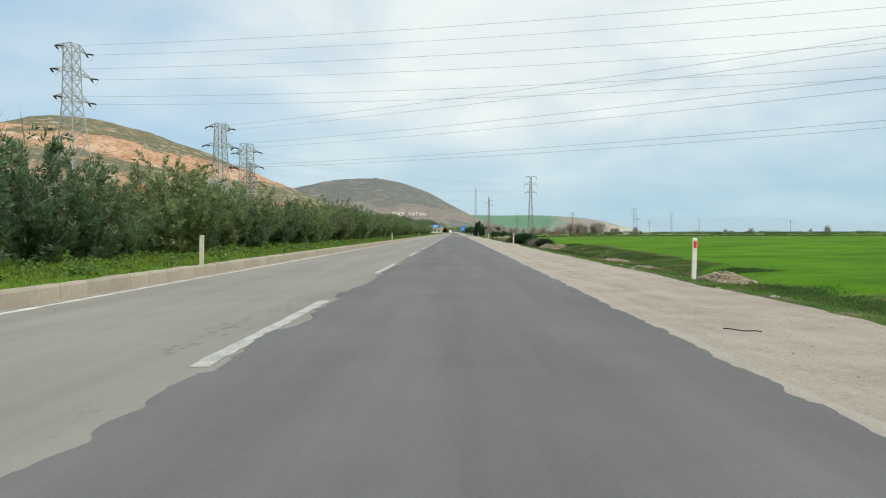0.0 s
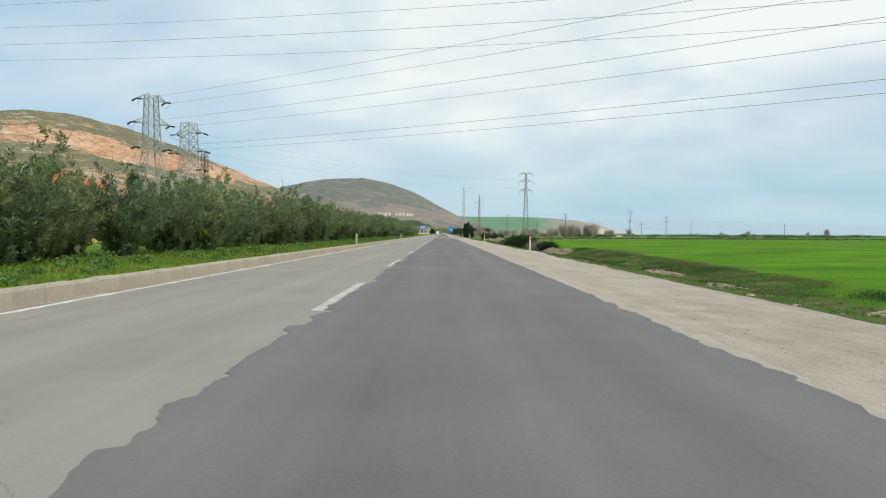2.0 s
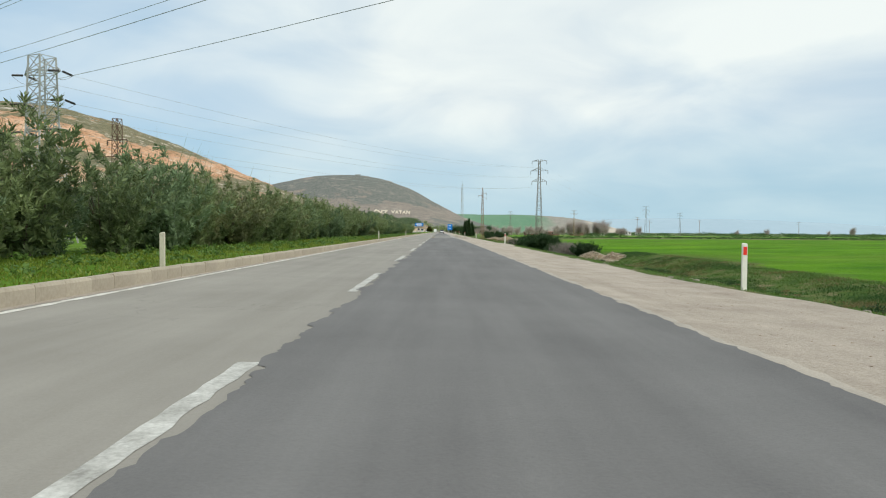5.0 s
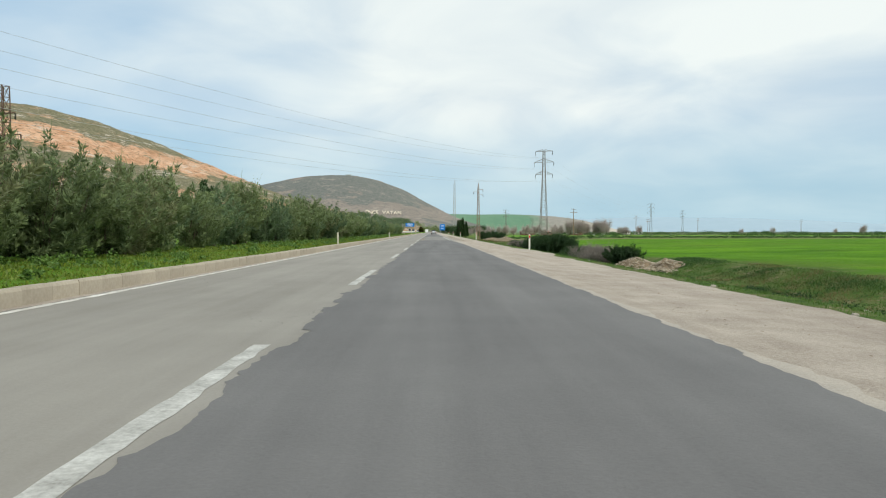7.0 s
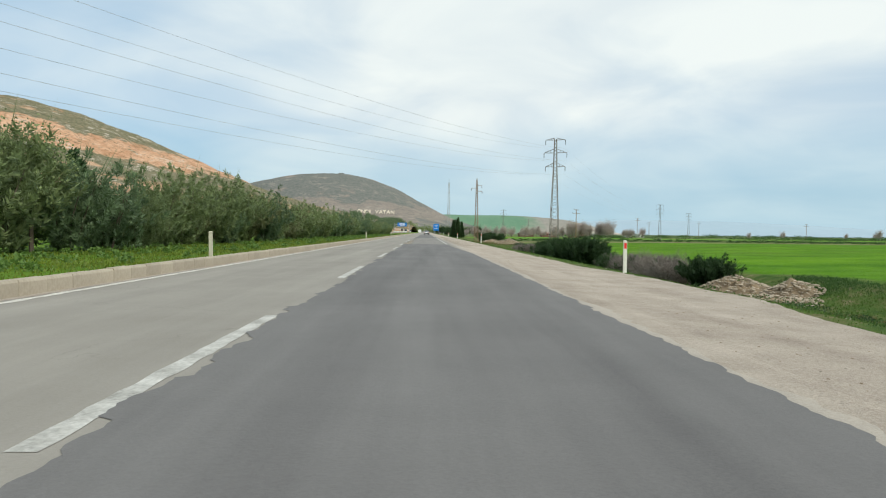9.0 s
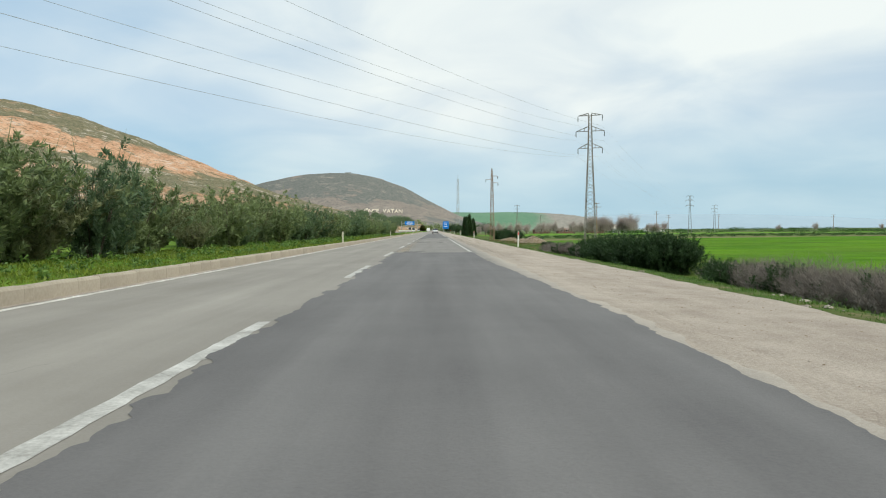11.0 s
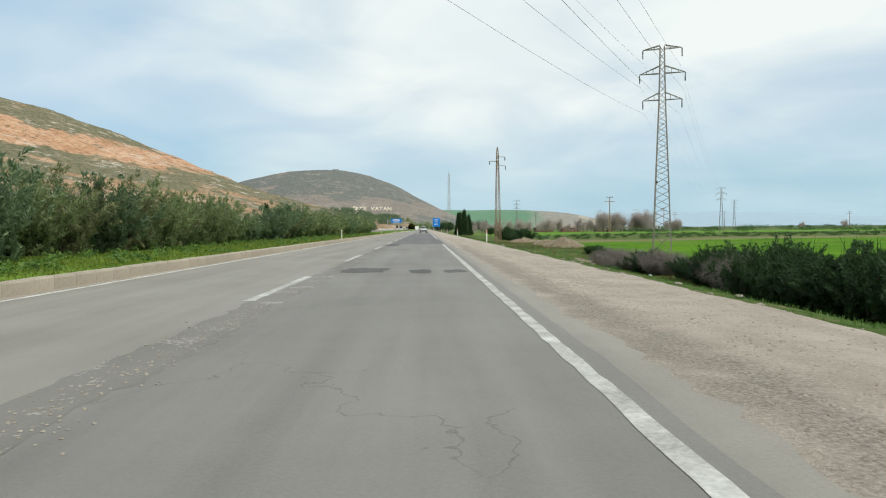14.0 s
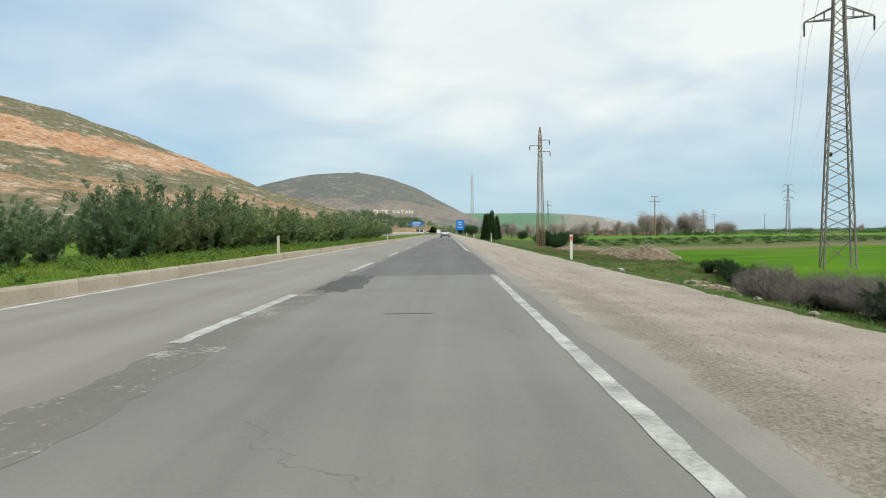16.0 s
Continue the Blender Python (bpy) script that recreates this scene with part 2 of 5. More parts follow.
M_BLUE = two_tone("sign_blue", (0.01, 0.16, 0.55), (0.015, 0.20, 0.62), 0.6, 5, 0.4)
M_ROOF = two_tone("roof_tile", (0.42, 0.12, 0.05), (0.58, 0.20, 0.09), 0.8, 8, 0.85, 0.02)
M_YELLOW = two_tone("ochre_render", (0.60, 0.44, 0.20), (0.70, 0.54, 0.28), 0.5, 12, 0.9)
M_RENDER = two_tone("white_render", (0.62, 0.60, 0.56), (0.76, 0.74, 0.70), 0.5, 9, 0.9)
M_GLASS = two_tone("window_glass", (0.02, 0.025, 0.03), (0.035, 0.04, 0.05), 1, 6, 0.1, spec=0.6)
M_CAR = two_tone("car_paint", (0.62, 0.63, 0.64), (0.70, 0.71, 0.72), 0.5, 4, 0.25, 0.0, 0.2, spec=0.5)
M_TYRE = two_tone("rubber", (0.015, 0.015, 0.016), (0.03, 0.03, 0.03), 4, 20, 0.8)


def ground_material():
    m, t, b, v = material("field_grass", 0.95, 0, 0.1)
    s = t.nodes.new("ShaderNodeSeparateXYZ")
    wire(t, v, s.inputs[0])
    mp = t.nodes.new("ShaderNodeMapping")
    mp.inputs["Scale"].default_value = (0.55, 1.0, 1.0)
    wire(t, v, mp.inputs[0])
    mid = noise_tex(t, mp.outputs[0], 0.12, 6, 0.65)
    grain = noise_tex(t, v, 6, 5, 0.75)
    f = mathn(t, "ADD", mathn(t, "MULTIPLY", mid, 0.6), mathn(t, "MULTIPLY", grain, 0.4))
    crop = ramp(t, f, [(0.38, (0.038, 0.116, 0.002)), (0.5, (0.076, 0.190, 0.003)), (0.62, (0.134, 0.268, 0.008))])
    thin = ramp(t, noise_tex(t, mp.outputs[0], 0.045, 5, 0.7), [(0.50, grey(0)), (0.68, grey(0.4))])
    crop = mix(t, thin, crop, ramp(t, grain, [(0.4, (0.085, 0.100, 0.018)), (0.6, (0.165, 0.165, 0.035))]))
    wild = mathn(t, "ADD", mathn(t, "MULTIPLY", noise_tex(t, v, 0.8, 5, 0.7), 0.65), mathn(t, "MULTIPLY", grain, 0.35))
    rough_grass = ramp(t, wild, [(0.36, (0.028, 0.062, 0.012)), (0.47, (0.064, 0.115, 0.020)), (0.56, (0.118, 0.126, 0.046)), (0.63, (0.23, 0.185, 0.12))])
    # the crop starts beyond the ditch
    lush = ramp(t, f, [(0.35, (0.055, 0.115, 0.010)), (0.5, (0.10, 0.19, 0.018)), (0.62, (0.170, 0.250, 0.035))])
    left = ramp(t, mathn(t, "MULTIPLY", s.outputs[0], -1.0), [(0.0, grey(0)), (0.5, grey(1))])
    rough_grass = mix(t, left, rough_grass, lush)
    edge = mathn(t, "ADD", s.outputs[0], mathn(t, "MULTIPLY", mathn(t, "SUBTRACT", noise_tex(t, v, 0.12, 4), 0.5), 14))
    # rough ground reaches further out along one stretch
    wide = ramp(t, mathn(t, "MULTIPLY", s.outputs[1], 0.005), [(0.28, grey(0)), (0.42, grey(1)), (0.68, grey(1)), (0.76, grey(0))])
    edge = mathn(t, "SUBTRACT", edge, mathn(t, "MULTIPLY", wide, 5.0))
    infield = ramp(t, mathn(t, "MULTIPLY", mathn(t, "SUBTRACT", edge, 18.5), 0.2), [(0.0, grey(0)), (0.5, grey(1))])
    # strips of land beyond it: a dirt track, scrub, another crop
    row = mathn(t, "ADD", s.outputs[1], mathn(t, "MULTIPLY", mathn(t, "SUBTRACT", noise_tex(t, v, 0.03, 3), 0.5), 40))
    row = mathn(t, "SUBTRACT", row, mathn(t, "MULTIPLY", s.outputs[0], 0.25))
    strips = ramp(t, mathn(t, "MULTIPLY", mathn(t, "SUBTRACT", row, 260), 0.0015),
                  [(0.0, (0.100, 0.200, 0.012)), (0.02, (0.25, 0.21, 0.12)), (0.045, (0.11, 0.15, 0.04)), (0.16, (0.10, 0.15, 0.04)), (0.18, (0.14, 0.30, 0.03)),
                   (0.30, (0.13, 0.26, 0.03)), (0.33, (0.16, 0.16, 0.06)), (0.5, (0.10, 0.17, 0.05)), (0.9, (0.14, 0.18, 0.08))])
    beyond = ramp(t, mathn(t, "MULTIPLY", mathn(t, "SUBTRACT", row, 258), 0.2), [(0.0, grey(0)), (0.6, grey(1))])
    blend = mix(t, 0.5, strips, mix(t, 1.0, strips, ramp(t, f, [(0.3, grey(0.5)), (0.7, grey(1.0))]), "MULTIPLY"))
    col = mix(t, infield, rough_grass, mix(t, beyond, crop, blend))
    wire(t, col, b.inputs["Base Color"])
    bump(t, b, grain, 0.8, 0.08)
    return m


M_GROUND = ground_material()


def hill_material(name, scrub1, scrub2, earth1, earth2, tilt, x0, bands, patch, k=1.0, rock=(0.56, 0.49, 0.42)):
    """Scrub with bare earth in sloping bands that follow the hill's flank."""
    m, t, b, v = material(name, 0.95, 0, 0.1)
    s = t.nodes.new("ShaderNodeSeparateXYZ")
    wire(t, v, s.inputs[0])
    wob = mathn(t, "MULTIPLY", mathn(t, "SUBTRACT", noise_tex(t, v, 0.0075 / k, 7, 0.68), 0.5), 105 * k)
    lev = mathn(t, "ADD", mathn(t, "ADD", s.outputs[2], mathn(t, "MULTIPLY", mathn(t, "SUBTRACT", s.outputs[0], x0), tilt)), wob)
    f = mathn(t, "MULTIPLY", lev, 1 / (300 * k))
    stops = []
    for lo, hi, amount in bands:
        stops += [(lo / 300, grey(0)), ((lo + 3) / 300, grey(amount)), ((hi - 3) / 300, grey(amount)), (hi / 300, grey(0))]
    bare = ramp(t, f, stops)
    grit = noise_tex(t, v, 0.03 / k, 6, 0.7)
    dots = noise_tex(t, v, 0.15 / k, 6, 0.8)
    beds = t.nodes.new("ShaderNodeMapping")
    beds.inputs["Scale"].default_value = (0.5, 0.5, 1.5)
    beds.inputs["Rotation"].default_value = (0.0, 0.14, 0.0)
    wire(t, v, beds.inputs[0])
    strata = noise_tex(t, beds.outputs[0], 0.06 / k, 5, 0.7)
    scrub = ramp(t, dots, [(0.40, scrub1), (0.58, scrub2)])
    earth = ramp(t, mathn(t, "ADD", mathn(t, "MULTIPLY", strata, 0.6), mathn(t, "MULTIPLY", dots, 0.4)), [(0.38, earth1), (0.60, earth2)])
    keep = ramp(t, dots, [(0.39, grey(0.15)), (0.47, grey(1))])
    extra = ramp(t, noise_tex(t, v, 0.012 / k, 5, 0.65), [(patch, grey(0)), (patch + 0.06, grey(0.75))])
    amount = mathn(t, "MAXIMUM", mathn(t, "MULTIPLY", bare, keep), mathn(t, "MULTIPLY", extra, keep))
    rocks = ramp(t, mathn(t, "ADD", mathn(t, "MULTIPLY", strata, 0.6), mathn(t, "MULTIPLY", noise_tex(t, v, 0.34 / k, 4, 0.75), 0.4)), [(0.535, grey(0)), (0.57, grey(0.9))])
    rocks = mathn(t, "MULTIPLY", rocks, ramp(t, grit, [(0.46, grey(0)), (0.56, grey(1))]))
    wire(t, mix(t, rocks, mix(t, amount, scrub, earth), rock), b.inputs["Base Color"])
    bump(t, b, dots, 0.8, 1.3)
    return m


M_HILL_A = hill_material("hill_scrub_orange", (0.104, 0.106, 0.062), (0.235, 0.208, 0.132), (0.40, 0.200, 0.105), (0.64, 0.41, 0.275), 0.15, -554,
                         ((60, 76, 0.5), (120, 136, 0.6), (172, 204, 1.0)), 0.575, 0.63)
# scrub, earth and rock tones greyed: distance haze mixed into the colours
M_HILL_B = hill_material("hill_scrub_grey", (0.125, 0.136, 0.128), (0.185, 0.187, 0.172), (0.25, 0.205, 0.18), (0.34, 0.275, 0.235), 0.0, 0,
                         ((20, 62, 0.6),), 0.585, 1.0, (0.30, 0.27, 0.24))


def pasture_material():
    """Smooth green pasture that turns to bare mauve-brown ground towards one end."""
    m, t, b, v = material("hill_pasture", 0.95, 0, 0.1)
    s = t.nodes.new("ShaderNodeSeparateXYZ")
    wire(t, v, s.inputs[0])
    big, fine_grain = noise_tex(t, v, 0.012, 5, 0.6), noise_tex(t, v, 0.09, 5, 0.7)
    green = ramp(t, mathn(t, "ADD", mathn(t, "MULTIPLY", big, 0.6), mathn(t, "MULTIPLY", fine_grain, 0.4)), [(0.35, (0.120, 0.225, 0.150)), (0.65, (0.165, 0.275, 0.185))])
    bare = ramp(t, fine_grain, [(0.35, (0.235, 0.225, 0.205)), (0.65, (0.32, 0.300, 0.27))])
    place = mathn(t, "ADD", s.outputs[0], mathn(t, "MULTIPLY", mathn(t, "SUBTRACT", big, 0.5), 240))
    col = mix(t, ramp(t, mathn(t, "MULTIPLY", place, 0.002), [(0.40, grey(0)), (0.58, grey(1))]), green, bare)
    col = mix(t, ramp(t, mathn(t, "MULTIPLY", place, 0.002), [(0.78, grey(0)), (0.84, grey(0.85))]), col, (0.52, 0.46, 0.39))
    wire(t, col, b.inputs["Base Color"])
    bump(t, b, fine_grain, 0.5, 0.8)
    return m


M_HILL_C = pasture_material()
# blue of the distant air, put straight into the ridge's base colour
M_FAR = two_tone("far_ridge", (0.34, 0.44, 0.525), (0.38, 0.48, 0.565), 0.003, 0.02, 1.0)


# ---- mesh builders ----
class Shape:
    """Collects vertices and faces for one mesh."""

    def __init__(self):
        self.v, self.f = [], []

    def add(self, verts, faces):
        n = len(self.v)
        self.v += [tuple(p) for p in verts]
        self.f += [tuple(i + n for i in face) for face in faces]

    def box(self, x0, y0, z0, x1, y1, z1):
        self.add([(x0, y0, z0), (x1, y0, z0), (x1, y1, z0), (x0, y1, z0), (x0, y0, z1), (x1, y0, z1), (x1, y1, z1), (x0, y1, z1)],
                 [(3, 2, 1, 0), (4, 5, 6, 7), (0, 1, 5, 4), (1, 2, 6, 5), (2, 3, 7, 6), (3, 0, 4, 7)])

    def beam(self, a, b, r, sides=4, r2=None):
        a, b = Vector(a), Vector(b)
        d = (b - a).normalized()
        u = d.cross(Vector((0.31, 0.17, 0.93))).normalized()
        w2 = d.cross(u)
        r2 = r if r2 is None else r2
        ring = [(math.cos(2 * math.pi * (k + 0.5) / sides), math.sin(2 * math.pi * (k + 0.5) / sides)) for k in range(sides)]
        pts = [a + (u * c + w2 * s) * r for c, s in ring] + [b + (u * c + w2 * s) * r2 for c, s in ring]
        faces = [(k, (k + 1) % sides, sides + (k + 1) % sides, sides + k) for k in range(sides)]
        faces += [tuple(range(sides - 1, -1, -1)), tuple(range(sides, 2 * sides))]
        self.add(pts, faces)

    def tube(self, pts, r, sides=5):
        pts = [Vector(p) for p in pts]
        n = len(pts)
        for i, p in enumerate(pts):
            d = (pts[min(i + 1, n - 1)] - pts[max(i - 1, 0)]).normalized()
            u = d.cross(Vector((0.31, 0.17, 0.93))).normalized()
            w2 = d.cross(u)
            self.v += [tuple(p + (u * math.cos(2 * math.pi * k / sides) + w2 * math.sin(2 * math.pi * k / sides)) * r) for k in range(sides)]
        self.f += [(i * sides + k, i * sides + (k + 1) % sides, (i + 1) * sides + (k + 1) % sides, (i + 1) * sides + k) for i in range(n - 1) for k in range(sides)]

    def lathe(self, x, y, profile, sides=12):
        n = len(profile)
        pts = [(x + r * math.cos(2 * math.pi * k / sides), y + r * math.sin(2 * math.pi * k / sides), z) for z, r in profile for k in range(sides)]
        faces = [(i * sides + k, i * sides + (k + 1) % sides, (i + 1) * sides + (k + 1) % sides, (i + 1) * sides + k) for i in range(n - 1) for k in range(sides)]
        faces += [tuple(range(sides - 1, -1, -1)), tuple(range((n - 1) * sides, n * sides))]
        self.add(pts, faces)

    def mesh(self, name, mat, smooth=False):
        me = bpy.data.meshes.new(name)
        me.from_pydata(self.v, [], self.f)
        me.materials.append(mat)
        if smooth:
            me.shade_smooth()
        me.update()
        return me


def thing(name, label, category, at=(0, 0, 0), turn=0.0, group="", kind=""):
    e = new(name)
    e.empty_display_size = 0.2
    e.matrix_basis = pose(*at, 0, 0, turn)
    return tagged(e, label, category, group, kind)


def part(name, shape, mat, parent, label="", smooth=False):
    ob = new(name, shape if isinstance(shape, bpy.types.Mesh) else shape.mesh(name, mat, smooth))
    ob.parent = parent
    return tagged(ob, label)


def setting(name, shape, mat, label, category, smooth=False, kind="structure"):
    return tagged(new(name, shape.mesh(name, mat, smooth)), label, category, kind=kind)


def wob1(y, seed, scale, amp):
    """A smooth, uneven offset along the road."""
    return amp * (noise.noise((y * scale, seed, 0.3)) + 0.5 * noise.noise((y * scale * 3.1, seed, 7.7)) + 0.3 * noise.noise((y * scale * 9.0, seed, 3.1)))


def jag(y, seed, length, amp):
    """A stepped offset, as where an asphalt layer has broken away in bites."""
    k = math.floor(y / length + 0.6 * noise.noise((y * 0.7, seed, 1.0)))
    return amp * noise.noise((k * 5.37, seed, 0.4))


def smooth01(a, b, x):
    k = min(1.0, max(0.0, (x - a) / (b - a)))
    return k * k * (3 - 2 * k)


SHOULDER = 4.8
KERB_X = -5.96


def sz(x, y):
    """Height of the gravel shoulder, which falls slightly outwards."""
    return -0.02 - 0.06 * smooth01(2.3, 4.8, x)


def shoulder_edge(y):
    """Where the gravel gives way to grass; two bays reach further out."""
    return SHOULDER + 0.4 * smooth01(56, 60, y) * (1 - smooth01(63, 69, y)) + 0.45 * smooth01(105, 109, y) * (1 - smooth01(115, 120, y))


def gz(x, y):
    """Height of the ground beside the road."""
    if x > 0:
        if x < SHOULDER - 0.45:
            return -0.4
        z = -0.11 - 1.38 * smooth01(SHOULDER + 0.35, 9.6 - 1.9 * smooth01(138, 160, y) * (1 - smooth01(205, 225, y)), x) + 0.35 * smooth01(22, 60, x)
        low = 0.45 * (1 - smooth01(60, 128, y))
        z -= low * smooth01(8.5, 17, x)
        # a shallow ditch along the earlier stretch
        z -= (0.80 - low) * smooth01(8, 14, x) * (1 - smooth01(18.5, 23, x)) * (1 - smooth01(142, 160, y))
        # a deeper ditch beside the later stretch
        z -= 1.15 * smooth01(138, 158, y) * (1 - smooth01(228, 242, y)) * smooth01(7.0, 11.5, x) * (1 - smooth01(18.8, 22.5, x))
        z += 0.09 * noise.noise((x * 0.35, y * 0.35, 1.0)) * smooth01(SHOULDER, 8, x) + 0.25 * noise.noise((x * 0.05, y * 0.05, 4.0)) * smooth01(9, 16, x)
        return z
    if x > KERB_X - 0.115:
        return -0.4
    return 0.19 + 0.05 * noise.noise((x * 0.6, y * 0.6, 2.0)) * smooth01(6.1, 7, -x) - 0.6 * smooth01(14, 40, -x)


def sheet(name, xs, ys, height, mat, label, category, smooth=True, kind="structure"):
    s = Shape()
    s.v = [(x, y, height(x, y)) for y in ys for x in xs]
    n = len(xs)
    s.f = [(j * n + i, j * n + i + 1, (j + 1) * n + i + 1, (j + 1) * n + i) for j in range(len(ys) - 1) for i in range(n - 1)]
    return setting(name, s, mat, label, category, smooth, kind)


def steps(*stretches):
    """Rising places: (start, end, step) stretches."""
    out = []
    for a, b, d in stretches:
        n = max(1, round((b - a) / d))
        out += [a + (b - a) * k / n for k in range(n)]
    return out + [stretches[-1][1]]


# ---- ground and road ----
GX = steps((-4200, -400, 500), (-400, -60, 40), (-60, -16, 4), (-16, -6.7, 0.62), (-6.7, -6.05, 0.33), (-6.05, -6.035, 0.015), (-6.035, -5.5, 0.5), (-5.5, 4.3, 5), (4.3, 4.9, 0.3), (4.9, 22, 0.6), (22, 60, 3), (60, 400, 34), (400, 4200, 500))
GY = steps((-400, -20, 60), (-20, 300, 0.9), (300, 520, 7), (520, 1200, 70), (1200, 4600, 400))
ground = sheet("ground", GX, GY, gz, M_GROUND, "green crop field and rough grassy verge beside the road", "ground")

ROAD_END = 1100.0
RY = steps((-30, 260, 0.3), (260, 420, 2), (420, ROAD_END, 20))


def strip(name, left, right, z, ys, mat, label, category="road", across=2):
    """A band along the road between two uneven edges."""
    s = Shape()
    for y in ys:
        a, b = left(y), right(y)
        for k in range(across):
            q = a + (b - a) * k / (across - 1)
            s.v.append((q, y, z(q, y)))
    s.f = [(j * across + k, j * across + k + 1, (j + 1) * across + k + 1, (j + 1) * across + k) for j in range(len(ys) - 1) for k in range(across - 1)]
    return setting(name, s, mat, label, category)


EY = steps((-30, 260, 0.2), (260, 420, 3), (420, ROAD_END, 20))


def sand_edge(y):
    """Where sand from the shoulder covers the rim of the asphalt."""
    return min(2.24, 2.04 - 0.1 * smooth01(146, 158, y) + wob1(y, 67, 0.5, 0.12) + wob1(y, 68, 4.2, 0.09))


def flat(h):
    return lambda x, y: h


strip("road", lambda y: KERB_X - 0.02, sand_edge, flat(0.0), EY, M_OLD, "old pale grey asphalt carriageway with two lanes", across=6)
s = Shape()
for y in RY:
    edge = shoulder_edge(y) + wob1(y, 2, 0.4, 0.14) + wob1(y, 21, 2.0, 0.05)
    cols = [1.6, 2.0, 2.4, 2.8, 3.2, 3.6, 4.0, 4.35, edge - 0.12, edge, edge + 0.1, edge + 0.3]
    for i, x in enumerate(cols):
        z = sz(x, y) + 0.002 * noise.noise((x * 1.3, y * 1.1, 0))
        s.v.append((x, y, z - (0, 0.05, 0.4)[max(0, i - 9)]))
s.f = [(j * 12 + k, j * 12 + k + 1, (j + 1) * 12 + k + 1, (j + 1) * 12 + k) for j in range(len(RY) - 1) for k in range(11)]
setting("shoulder", s, M_GRAVEL, "pale compacted gravel shoulder beside the asphalt", "shoulder", True)
NEW_END = 152.0
strip("road_overlay", lambda y: -1.93 + wob1(y, 3, 0.6, 0.06) + wob1(y, 31, 2.6, 0.05) + 0.16 * max(0.0, noise.noise((y * 0.5, 2.2, 0.5))) + jag(y, 71, 0.55, 0.13) + jag(y, 72, 0.2, 0.05), lambda y: 1.93 + jag(y, 73, 0.4, 0.06) + jag(y, 74, 0.16, 0.04) + wob1(y, 4, 0.5, 0.03) - 0.45 * smooth01(128, 146, y) + wob1(y, 41, 3.0, 0.025),
      flat(0.005), steps((-30, NEW_END, 0.07)), M_NEW, "dark new asphalt overlay with ragged edges on the driving lane")
strip("road_worn", lambda y: -1.95 + wob1(y, 5, 0.4, 0.06), lambda y: 1.64 + wob1(y, 6, 0.4, 0.06), flat(0.003), steps((NEW_END - 2, 420, 0.5)), M_MID, "worn grey asphalt driving lane with cracks")
strip("road_overlay", lambda y: -1.82 + wob1(y, 8, 0.5, 0.08) + jag(y, 75, 0.5, 0.08), lambda y: 1.56 - 0.2 * smooth01(220, 228, y) + wob1(y, 9, 0.5, 0.03) + jag(y, 76, 0.4, 0.05), flat(0.005), steps((205.6, 300, 0.1)), M_NEW, "dark new asphalt overlay further along the driving lane")


def blot(y0, x0, lx, ly, seed, mat=None, label="dark tar repair patch on worn asphalt", z=0.0072):
    s = Shape()
    n = 90
    s.v = [(x0, y0, z)]
    for k in range(n):
        a = 2 * math.pi * k / n
        r = (abs(math.cos(a)) ** 4 + abs(math.sin(a)) ** 4) ** -0.2 + 0.3 * noise.noise((math.cos(a) * 1.3, math.sin(a) * 1.3, seed)) + 0.22 * noise.noise((math.cos(a) * 4, math.sin(a) * 4, seed)) + 0.2 * noise.noise((math.cos(a) * 11, math.sin(a) * 11, seed))
        s.v.append((x0 + lx * r * math.cos(a), y0 + ly * r * math.sin(a), z))
    s.f = [(0, 1 + k, 1 + (k + 1) % n) for k in range(n)]
    setting("road_patch", s, mat or M_PATCH, label, "road patch")


for q in ((152.9, -1.2, 0.42, 0.75, 1.0), (153.7, -1.7, 0.22, 0.3, 9.0), (153.4, -0.75, 0.16, 0.25, 8.0), (178.3, -1.1, 0.55, 0.95, 2.0), (177.75, 0.22, 0.26, 0.75, 3.0), (177.7, 1.0, 0.25, 0.6, 4.0), (203.4, -1.6, 0.42, 2.1, 5.0), (198.0, -0.1, 0.34, 0.022, 6.0)):
    blot(*q, z=0.0052 + 0.00012 * q[4])
flecks, rf = Shape(), random.Random(17)
for k in range(90):
    y0 = rf.uniform(5.6, 10.8)
    x0, lx, ly = -2.60 + 0.055 * (y0 - 5) + rf.gauss(0, 0.10), rf.uniform(0.008, 0.045), rf.uniform(0.02, 0.10)
    n = 9
    flecks.add([(x0 + lx * math.cos(6.283 * i / n) * rf.uniform(0.5, 1.2), y0 + ly * math.sin(6.283 * i / n) * rf.uniform(0.5, 1.2), 0.0012 + 0.000005 * k) for i in range(n)], [tuple(range(n))])
setting("road_flecks", flecks, M_SMEAR, "greyish oil-darkened flecks on old asphalt", "road stain", kind="stuff")
strip("road_seam", lambda y: -2.05 + wob1(y, 61, 0.8, 0.10) + wob1(y, 62, 3.5, 0.06), lambda y: -1.56 + wob1(y, 63, 0.5, 0.16) + wob1(y, 64, 3.5, 0.08), flat(0.0045), steps((152.6, 300, 0.2)), M_RAVEL, "rough ravelled seam between the two lanes")
strip("road_dust", sand_edge, lambda y: 2.52, lambda x, y: -0.028 * smooth01(2.25, 2.52, x), EY, M_GRAVEL, "sand and grit spilled from the shoulder onto the asphalt edge", "shoulder", 9)
strip("gutter", lambda y: KERB_X - 0.01, lambda y: -5.80 + wob1(y, 65, 0.5, 0.07) + wob1(y, 66, 3.5, 0.04), flat(0.0025), steps((-30, 260, 0.25), (260, 500, 4)), M_GRAVEL, "sandy dirt gathered in the gutter along the kerb", "gutter")

